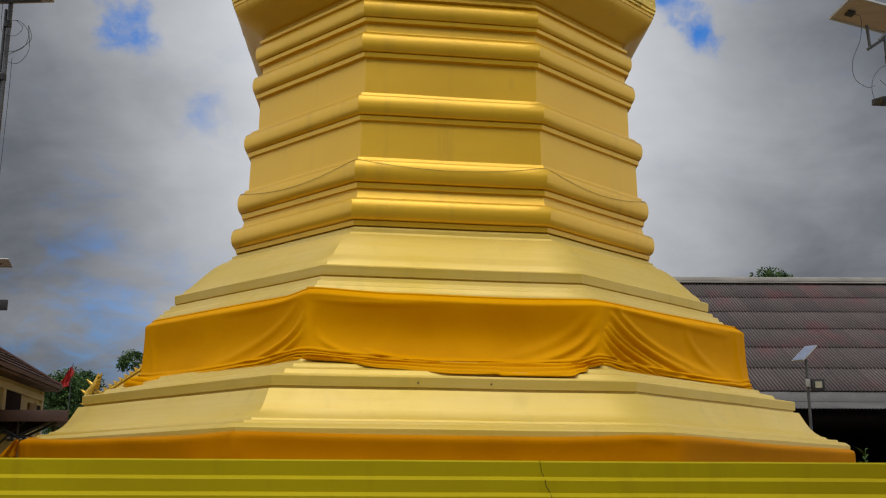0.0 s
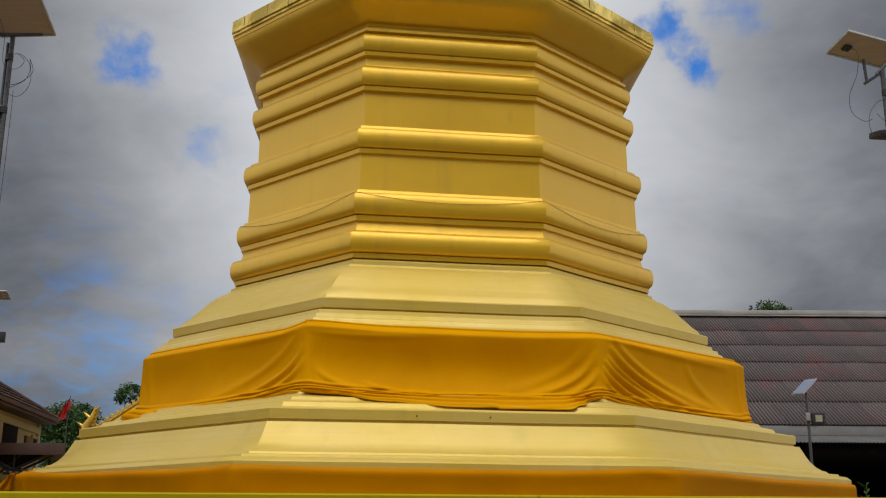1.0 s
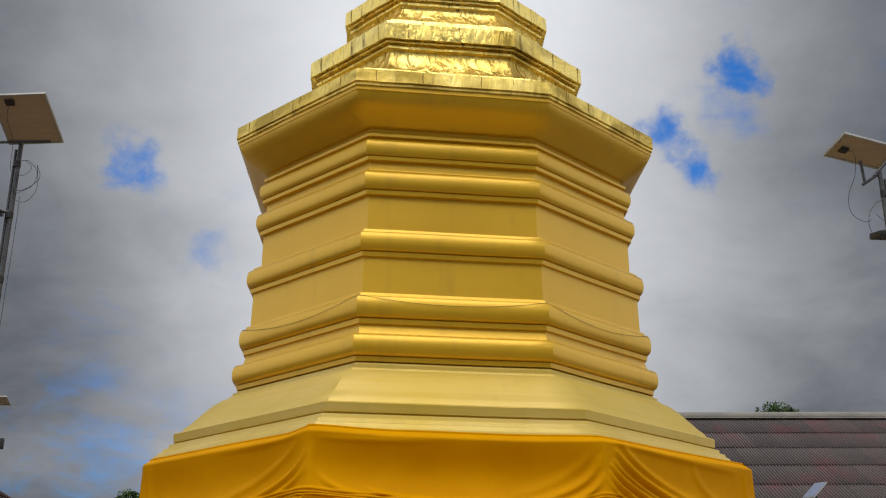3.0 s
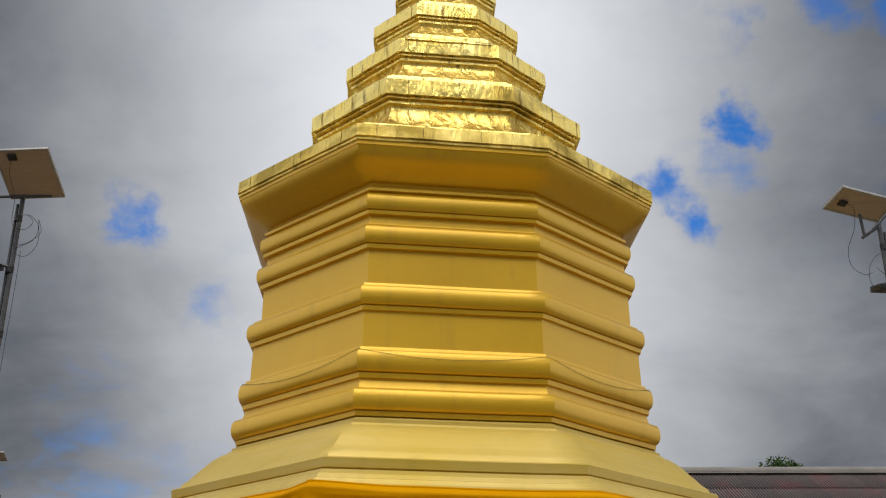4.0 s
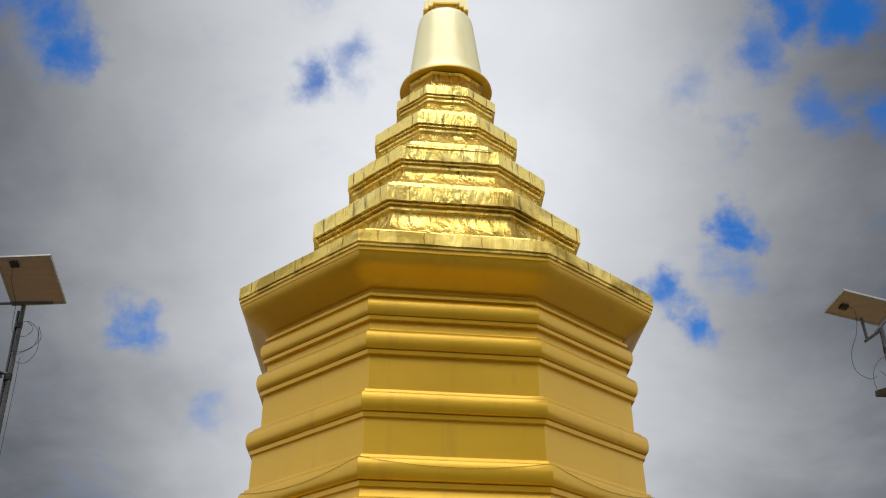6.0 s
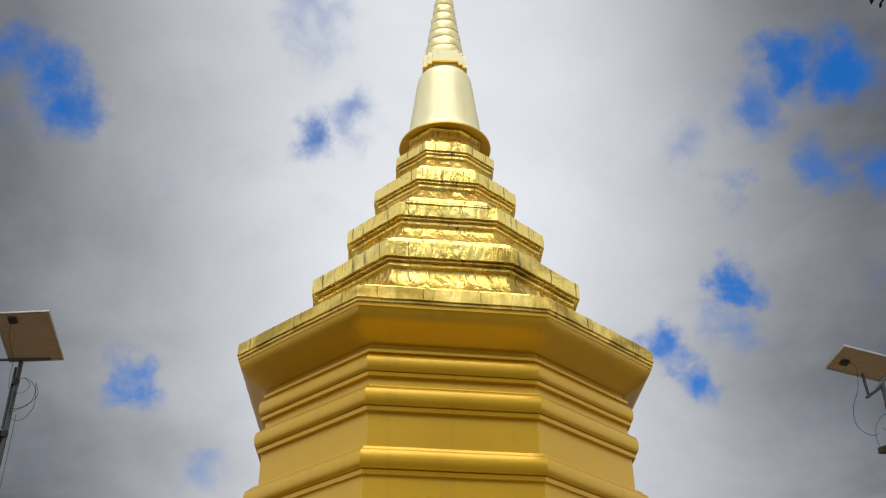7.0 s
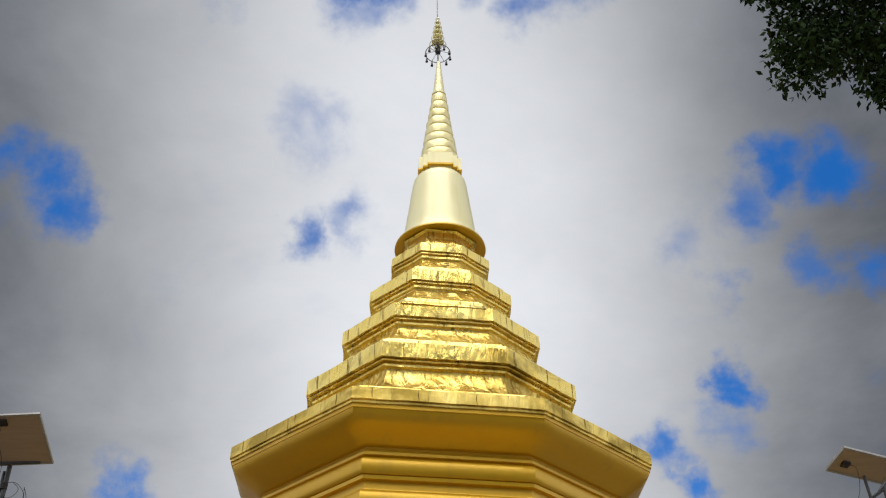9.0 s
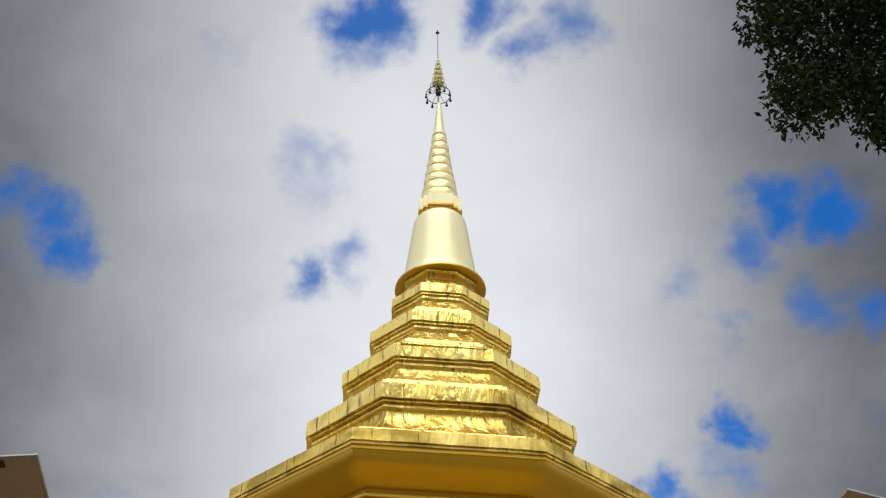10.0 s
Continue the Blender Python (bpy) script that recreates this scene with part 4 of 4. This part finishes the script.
# ---- long shed with a corrugated roof ----
RIDGE, EAVE = Vector((0, 33.9, 8.28)), Vector((0, 26.0, 4.07))
slope = RIDGE - EAVE
SL = slope.length
ang = math.atan2(slope.z, slope.y)
X0, X1 = 4.0, 19.0
shed = thing("shed", "long open shed under an old corrugated roof", "shed", at=((X0 + X1) / 2, 29, 0))
part("ridge_cap", box(one_box((X0 - 0.1, 33.6, 8.26), (X1, 34.2, 8.40), None, 0.03), (X0 - 0.1, 33.56, 8.20), (X1, 34.26, 8.24), None, 0.01), CONCRETE, shed, "weathered cement ridge cap")
roof = part("roof", one_box((X0, 0.0, -0.09), (X1, SL, -0.05), Matrix.Translation((0, EAVE.y, EAVE.z)) @ pose(0, 0, 0, math.degrees(ang))), NEAR_BLACK, shed, "dark roof deck under tiles", 0)
part("fascia", one_box((X0, 25.93, 3.80), (X1, 25.97, 4.03), None, 0.004), WHITE, shed, "pale weathered fascia board")
bm = bmesh.new()
ra = []
for i in range(int((X1 - X0) / 0.0125)):
    x = X0 + i * 0.0125
    h = 0.012 * math.cos(2 * math.pi * x / 0.09)
    ra.append([bm.verts.new((x, 25.95, 3.80 + h)), bm.verts.new((x, 25.30, 3.60 + h)), bm.verts.new((x, 25.30, 3.585 + h)), bm.verts.new((x, 25.95, 3.785 + h))])
for p, q in zip(ra, ra[1:]):
    for j in range(4):
        bm.faces.new((p[j], p[(j + 1) % 4], q[(j + 1) % 4], q[j]))
part("eave_sheet", bm, SHEET, shed, "grey corrugated eave sheet", 60)
# inside surfaces coloured near-black, so the open shed reads as deep shade
part("back_wall", one_box((X0, 38.7, 0), (X1, 38.9, 4.95)), NEAR_BLACK, shed, "back wall coloured near-black for the shed's inside shade", 0)
part("rear_roof", one_box((X0, -0.05, -6.0), (X1, 0.05, 0), Matrix.Translation((0, 33.95, 8.24)) @ pose(0, 0, 0, 55)), NEAR_BLACK, shed, smooth=0)
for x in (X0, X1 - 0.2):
    part("end_wall", one_box((x, 26.1, 0), (x + 0.2, 38.7, 3.9)), NEAR_BLACK, shed, smooth=0)
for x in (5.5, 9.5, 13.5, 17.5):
    part("post", one_box((x - 0.1, 28.5, 0), (x + 0.1, 28.7, 3.42), None, 0.01), NEAR_BLACK, shed)
part("loft", one_box((X0, 26.1, 3.4), (X1, 38.7, 3.5)), NEAR_BLACK, shed, smooth=0)

# ---- house beside the court ----
HM = Matrix.Translation((-7.43, 21.0, 0)) @ pose(0, 0, 0, 0, 0, 6.5)     # its long side runs along the court
house = thing("house", "cream house with a dark brown hipped roof", "house", at=(-11, 17.0, 0))


def hip(lo, hi, z, ridge_lo, ridge_hi, zr, thick):
    bm = bmesh.new()
    lay = []
    for d in (0, -thick):
        lay.append(([bm.verts.new((*p, z + d)) for p in ((lo[0], lo[1]), (hi[0], lo[1]), (hi[0], hi[1]), (lo[0], hi[1]))], [bm.verts.new((*ridge_lo, zr + d)), bm.verts.new((*ridge_hi, zr + d))]))
    for (e, r), flipn in zip(lay, (False, True)):
        for f in ((e[0], e[1], r[0]), (e[1], e[2], r[1], r[0]), (e[2], e[3], r[1]), (e[3], e[0], r[0], r[1])):
            bm.faces.new(f[::-1] if flipn else f)
    for k in range(4):
        bm.faces.new((lay[1][0][k], lay[1][0][(k + 1) % 4], lay[0][0][(k + 1) % 4], lay[0][0][k]))
    bmesh.ops.transform(bm, matrix=HM, verts=bm.verts[:])
    return bm


part("wall", one_box((-6.7, -10.2, 0), (-0.30, -0.2, 3.52), HM), CREAM, house, "cream plastered wall", 0)
hr = part("roof", hip((-7.0, -10.8), (0.0, 0.0), 3.60, (-3.5, -7.4), (-3.5, -3.4), 5.75, 0.06), BROWN, house, "dark brown hipped roof")
part("eave_board", box(one_box((0.0, -10.8, 3.54), (0.03, 0.03, 3.61), HM), (-7.0, 0.0, 3.54), (-0.002, 0.03, 3.61), HM), BROWN, hr, smooth=0)
part("soffit", one_box((-0.29, -10.2, 3.49), (-0.002, -0.1, 3.53), HM), BROWN, hr, smooth=0)
part("hip_tile", tube(bmesh.new(), [HM @ Vector(q) for q in ((0.0, 0.0, 3.62), (-1.75, -1.7, 4.69), (-3.5, -3.4, 5.77))], 0.045, 8), BROWN, hr)
for i in range(16):
    f = (i + 0.5) / 16
    part("tile_course", one_box((-3.5 * f - 0.05, -10.8 + 3.4 * f, 3.60 + 2.15 * f), (-3.5 * f + 0.03, -3.4 * f, 3.62 + 2.15 * f), HM, 0.004), BROWN, hr)
# solid near-black panels take the place of unlit rooms
for w0_, w1_, top_, leaf_w, leaf_m, leaf_l in ((-4.9, -4.0, 3.30, 0.2, CREAM, "pale open shutter"), (-2.72, -1.68, 3.30, 0.18, CREAM, "pale open shutter"), (-0.66, -0.26, 3.20, 0.5, SHUTTER, "brown wooden shutter, half open")):
    w_ = part("window", one_box((-0.31, w0_, 2.85), (-0.283, w1_, top_), HM, 0.006), NEAR_BLACK, house, "window opening filled near-black for the unlit room")
    part("shutter", one_box((-0.298, w0_ - leaf_w - 0.01, 2.85), (-0.255, w0_ - 0.01, top_), HM, 0.006), leaf_m, w_, leaf_l)
    part("frame", one_box((-0.30, w0_ - 0.03, top_), (-0.27, w1_ + 0.03, top_ + 0.05), HM, 0.006), CREAM, w_)
part("beam", one_box((-0.30, -10.2, 3.30), (-0.25, -0.2, 3.42), HM, 0.01), CREAM, house)
part("corner_post", one_box((-0.42, -0.32, 0), (-0.26, -0.17, 3.48), HM, 0.01), CREAM, house)

awning = thing("awning", "flat dark brown awning on steel brackets", "awning", at=(-7.0, 19.0, 0))


def slab(pts, z0, z1):
    bm = bmesh.new()
    lo, hi = [[bm.verts.new((x, y, z)) for x, y in pts] for z in (z0, z1)]
    n = len(pts)
    for k in range(n):
        bm.faces.new((lo[k], lo[(k + 1) % n], hi[(k + 1) % n], hi[k]))
    bm.faces.new(lo[::-1])
    bm.faces.new(hi)
    bmesh.ops.bevel(bm, geom=bm.edges[:], offset=0.012, segments=2, affect="EDGES")
    return bm


part("sheet", slab([(-8.6, 18.0), (-6.22, 18.0), (-6.85, 19.9), (-8.9, 19.9)], 2.77, 2.90), BROWN, awning)
part("trim", one_box((-8.61, 17.95, 2.74), (-6.20, 17.99, 2.93), None, 0.006), BROWN, awning, "brown front trim")
part("post", tube(bmesh.new(), [(-7.0, 19.6, 0), (-7.0, 19.6, 2.78)], 0.04, 10), STEEL, awning)
part("bracket", bracket((-7.40, 18.1, 2.35), (-6.95, 18.1, 2.76), 0.02), RUBBER, awning)
bm = bmesh.new()
for y_ in (18.05, 18.35):       # braced gusset under the sheet
    for a_, b_ in (((-8.0, 2.75), (-7.05, 2.50)), ((-7.05, 2.50), (-6.52, 2.75)), ((-7.55, 2.75), (-7.05, 2.50)), ((-7.05, 2.75), (-7.05, 2.50))):
        tube(bm, [(a_[0], y_, a_[1]), (b_[0], y_, b_[1])], 0.022, 6)
part("truss", bm, RUBBER, awning, "black steel truss")
bm = bmesh.new()
fr = [[bm.verts.new((x, y_, z)) for x, z in ((-7.95, 2.76), (-6.56, 2.76), (-7.05, 2.53))] for y_ in (18.1, 18.3)]
bm.faces.new(fr[0])
bm.faces.new(fr[1][::-1])
for k in range(3):
    bm.faces.new((fr[0][k], fr[1][k], fr[1][(k + 1) % 3], fr[0][(k + 1) % 3]))
part("gusset", bm, NEAR_BLACK, awning, "dark gusset under the awning", 0)
cluster = thing("spotlight_bar", "bar of small black spotlights under the awning", "lamp", at=(-7.0, 18.0, 2.45))
part("bar", tube(bmesh.new(), [(-7.2, 18.05, 2.49), (-6.8, 18.05, 2.49)], 0.02, 8), RUBBER, cluster)
for dx, dz in ((-0.15, 0.0), (-0.05, -0.01), (0.05, -0.015), (0.16, 0.0)):
    c = part("lamp_head", one_box((-7.0 + dx - 0.04, 17.96, 2.42 + dz), (-7.0 + dx + 0.04, 18.04, 2.49 + dz), None, 0.01), RUBBER, cluster)
    part("lens", one_box((-7.0 + dx - 0.025, 17.954, 2.462 + dz), (-7.0 + dx + 0.025, 17.959, 2.48 + dz)), ALU, c, "pale lens")

# ---- temple hall with serpent bargeboard ----
hall = thing("temple_hall", "temple hall gable with gold serpent bargeboards", "temple", at=(-5.4, 33, 0))
GA, GB = Vector((-9.70, 30.0, 3.93)), Vector((-5.4, 30.0, 6.86))
gd = (GB - GA).normalized()
gn = Vector((-gd.z, 0, gd.x))


def serpent(mirror):
    def f(p):
        return Vector((2 * GB.x - p.x, p.y, p.z)) if mirror else p
    bm = bmesh.new()
    for k in range(2):
        tube(bm, [f(GA + gd * 0.1 + gn * (0.02 + 0.11 * k)), f(GB + gn * (0.02 + 0.11 * k))], 0.07 - 0.02 * k, 8)
    board = part("bargeboard", bm, ORNAMENT, hall, "gold bargeboard")
    L = (GB - GA).length
    for i in range(int(L / 0.165) - 2):
        c = GA + gd * (0.35 + 0.165 * i) + gn * 0.14
        bm = tube(bmesh.new(), [f(c - gd * 0.03), f(c + gd * 0.03 + gn * 0.06), f(c - gd * 0.01 + gn * 0.15)], [0.06, 0.055, 0.008], 6)
        part("flame_crest", bm, ORNAMENT, board)
    pts = [GA + gd * 0.2 + gn * 0.08, GA - gd * 0.1 + gn * 0.02, GA + Vector((-0.16, 0, 0.10)), GA + Vector((-0.12, 0, 0.38)), GA + Vector((0.04, 0, 0.62)), GA + Vector((0.10, 0, 0.92))]
    neck = part("serpent_head", tube(bmesh.new(), [f(p) for p in pts], [0.11, 0.13, 0.13, 0.11, 0.08, 0.012], 10), ORNAMENT, hall, "rearing gold serpent finial")
    for i in range(7):       # flames down the back of the neck
        q = GA + Vector((0.10 - 0.015 * i, 0, 0.80 - 0.11 * i))
        part("crest", tube(bmesh.new(), [f(q), f(q + Vector((0.07, 0, 0.05))), f(q + Vector((0.10, 0, 0.14)))], [0.05, 0.035, 0.006], 6), ORNAMENT, neck)
    for q, d in ((GA + Vector((-0.22, 0, 0.30)), (-0.14, 0.16)), (GA + Vector((-0.08, 0, 0.55)), (-0.14, 0.2)), (GA + Vector((-0.2, 0, 0.05)), (-0.16, 0.02))):
        part("crest", tube(bmesh.new(), [f(q + Vector((0.08, 0, 0))), f(q + Vector((d[0] * 0.4, 0, d[1] * 0.6))), f(q + Vector((d[0], 0, d[1])))], [0.06, 0.04, 0.006], 6), ORNAMENT, neck)


serpent(False)
serpent(True)
bm = bmesh.new()
fr = [bm.verts.new(p) for p in ((-9.55, 30.1, 0), (-1.25, 30.1, 0), (-1.25, 30.1, 3.95), (-5.4, 30.1, 6.72), (-9.55, 30.1, 3.95))]
bk = [bm.verts.new(v.co + Vector((0, 9, 0))) for v in fr]
bm.faces.new(fr)
bm.faces.new(bk[::-1])
for k in range(5):
    bm.faces.new((fr[k], bk[k], bk[(k + 1) % 5], fr[(k + 1) % 5]))
part("body", bm, CONCRETE, hall, "grey gable wall", 0)
for s in (-1, 1):
    m = Matrix.Translation((-5.4, 30.0, 6.83)) @ pose(0, 0, 0, 0, s * 33.7, 0)
    part("roof_slope", one_box((0 if s > 0 else -5.4, 0.05, -0.1), (5.4 if s > 0 else 0, 9.3, 0.0), m), BROWN, hall, smooth=0)

flag = thing("flag", "limp red flag on a thin pole", "flag", at=(-11.05, 32.0, 0))
part("pole", tube(bmesh.new(), [(-11.05, 32, 0), (-11.05, 32, 4.9), (-11.02, 32, 5.36)], [0.025, 0.014, 0.01], 8), STEEL, flag)
bm = bmesh.new()
rows_ = []
for i in range(17):
    q = i / 16
    w = 0.05 + 0.26 * math.sin(min(1.0, q * 1.15) * math.pi * 0.62) * (0.85 + 0.15 * math.sin(q * 9))
    sway = 0.05 * math.sin(q * 5.2)
    rows_.append([bm.verts.new((-11.04 + sway - w * j / 8, 32 + 0.06 * math.sin(j * 1.9 + q * 4), 5.28 - 0.60 * q - 0.06 * j / 8)) for j in range(9)])
for r0, r1 in zip(rows_, rows_[1:]):
    for j in range(8):
        bm.faces.new((r0[j], r1[j], r1[j + 1], r0[j + 1]))
part("banner", bm, RED, flag, "limp red cloth", 80)


# ---- trees ----
def leaf_cloud(clumps, size, per, seed, droop=0.3, slim=0.5):
    """Many small folded leaves round clump centres (x, y, z, radius)."""
    rnd = random.Random(seed)
    verts, faces = [], []
    for cx, cy, cz, cr in clumps:
        for _ in range(int(per * cr * cr)):
            d = Vector((rnd.gauss(0, 1), rnd.gauss(0, 1), rnd.gauss(0, 1))).normalized() * cr * rnd.random() ** 0.45
            p = Vector((cx, cy, cz)) + Vector((d.x, d.y, d.z * 0.8))
            ax = Vector((rnd.uniform(-1, 1), rnd.uniform(-1, 1), rnd.uniform(-1, 0.6) - droop)).normalized()
            sd = ax.orthogonal().normalized()
            sd = Matrix.Rotation(rnd.uniform(0, 6.28), 3, ax) @ sd
            nn = ax.cross(sd)
            s = size * rnd.uniform(0.65, 1.25)
            i = len(verts)
            verts += [p, p + ax * s * 0.45 + sd * s * slim * 0.5 + nn * s * 0.06, p + ax * s, p + ax * s * 0.45 - sd * s * slim * 0.5 + nn * s * 0.06]
            faces += [(i, i + 1, i + 2), (i, i + 2, i + 3)]
    me = bpy.data.meshes.new("crown")
    me.from_pydata([tuple(v) for v in verts], [], faces)
    return me


def tree(label, base, top, clumps, leaf, per, seed, mat, girth, limbs=14):
    t = thing("tree", label, "tree", at=base)
    b, tp = Vector(base), Vector(top)
    mid = b.lerp(tp, 0.5) + Vector((0.15, 0.1, 0)) * girth * 3
    part("trunk", tube(bmesh.new(), [b, b + Vector((0.05, 0, 0.6)), mid, tp], [girth * 1.5, girth, girth * 0.75, girth * 0.3], 12), BARK, t)
    rnd = random.Random(seed + 5)
    for c in rnd.sample(clumps[-40:], min(limbs, len(clumps))):
        f = rnd.uniform(0.5, 0.95)
        s = b.lerp(mid, f * 2) if f < 0.5 else mid.lerp(tp, f * 2 - 1)
        e = Vector(c[:3])
        k = s.lerp(e, 0.5) + Vector((rnd.uniform(-.2, .2), rnd.uniform(-.2, .2), 0.1 * (e - s).length))
        part("limb", tube(bmesh.new(), [s, k, e], [girth * 0.30, girth * 0.12, girth * 0.03], 7), BARK, t)
    me = leaf_cloud(clumps, leaf, per, seed)
    me.materials.append(mat)
    ob = new("crown", me)
    ob.parent, ob.location = t, -t.location
    tagged(ob, kind="stuff")
    return t


def crown(cx, cy, cz, rx_, ry_, rz_, n, cr, seed):
    rnd = random.Random(seed)
    out_ = []
    for _ in range(n):
        d = Vector((rnd.gauss(0, 1), rnd.gauss(0, 1), rnd.gauss(0, 1))).normalized() * rnd.uniform(0.55, 1.0)
        out_.append((cx + d.x * rx_, cy + d.y * ry_, cz + d.z * rz_, cr * rnd.uniform(0.6, 1.2)))
    return out_


tree("dense green broadleaf tree behind the court", (-15.3, 45, 0), (-15.2, 45, 6.0), crown(-15.0, 45, 5.15, 1.8, 1.6, 1.5, 60, 0.62, 3), 0.15, 1000, 3, LEAF, 0.2)
tree("dense green broadleaf tree behind the court", (-13.0, 46, 0), (-13.0, 46, 6.4), crown(-13.0, 46, 5.3, 1.2, 1.4, 1.3, 24, 0.5, 4) + crown(-13.2, 46, 7.05, 0.8, 0.7, 0.42, 16, 0.32, 14), 0.14, 1100, 4, LEAF, 0.18)
tree("green tree showing over the shed ridge", (14.0, 44, 0), (13.95, 44, 9.9), crown(13.75, 44, 9.92, 1.1, 1.0, 0.8, 34, 0.5, 6), 0.16, 600, 6, LEAF, 0.2)
near = [(2.92, 6.0, 8.0, 0.36), (3.1, 6.1, 8.5, 0.4), (2.86, 5.9, 8.85, 0.34), (3.0, 6.1, 9.3, 0.4), (3.05, 5.8, 9.8, 0.45), (3.5, 6.0, 8.15, 0.36), (3.5, 6.3, 8.6, 0.42), (3.45, 5.9, 9.1, 0.45), (3.42, 6.0, 7.68, 0.2),
        (3.62, 6.0, 7.75, 0.26), (3.9, 6.2, 8.2, 0.42), (3.9, 5.9, 8.8, 0.5), (4.0, 6.2, 9.4, 0.5), (3.6, 6.1, 9.8, 0.5), (4.5, 6.1, 8.5, 0.5), (4.6, 5.9, 9.3, 0.6), (4.3, 6.0, 10.1, 0.6)]
near = [(x + 0.05, y, z - 0.02, r) for x, y, z, r in near] + [(3.62, 6.0, 7.50, 0.13), (3.72, 6.1, 7.55, 0.16), (2.92, 6.0, 8.25, 0.2)]
near += crown(6.0, 3.5, 10.5, 2.6, 3.6, 1.8, 48, 0.75, 21)
tree("leafy shade tree overhanging the court, coloured dark as if backlit", (6.6, 2.2, 0), (5.6, 3.6, 10.2), near, 0.072, 5600, 9, LEAF_BACKLIT, 0.26, 22)

# ---- unseen wall added behind, darkens what the front faces reflect ----
tagged(put("wall_south", one_box((-45, -16.3, 0), (45, -16, 6.5)), two_tone("dark green reflected wall", (0.07, 0.085, 0.05), (0.12, 0.13, 0.08), 0.5, 0.9)), "unseen dark wall added behind to darken front-face reflections", "wall", kind="structure")

# ---- roof tiles ----
TW, TL, PITCH = 0.72, 1.66, 0.09
bm = bmesh.new()
cols = []
for i in range(49):
    x = TW * i / 48
    h = 0.020 * math.cos(2 * math.pi * x / PITCH)
    cols.append([bm.verts.new((x, 0, h + 0.030)), bm.verts.new((x, TL, h)), bm.verts.new((x, 0, h + 0.018))])
for p, q in zip(cols, cols[1:]):
    bm.faces.new((p[0], q[0], q[1], p[1]))
    bm.faces.new((p[2], q[2], q[0], p[0]))
bm.normal_update()
for f in bm.faces:
    f.smooth = True
tile_me = bpy.data.meshes.new("tile")
bm.to_mesh(tile_me)
bm.free()
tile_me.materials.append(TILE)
rnd = random.Random(12)
for row in range(6):
    for c in range(int((X1 - X0) / TW)):
        y0 = 1.50 * row - 0.08
        ob = new("roof_tile", tile_me)
        ob.parent = roof
        ob.matrix_local = Matrix.Translation((0, EAVE.y, EAVE.z)) @ pose(0, 0, 0, math.degrees(ang)) @ pose(X0 + TW * c, min(y0, SL - TL) + rnd.uniform(-.012, .012), rnd.uniform(0, 0.006), 0, 0, rnd.uniform(-.3, .3))
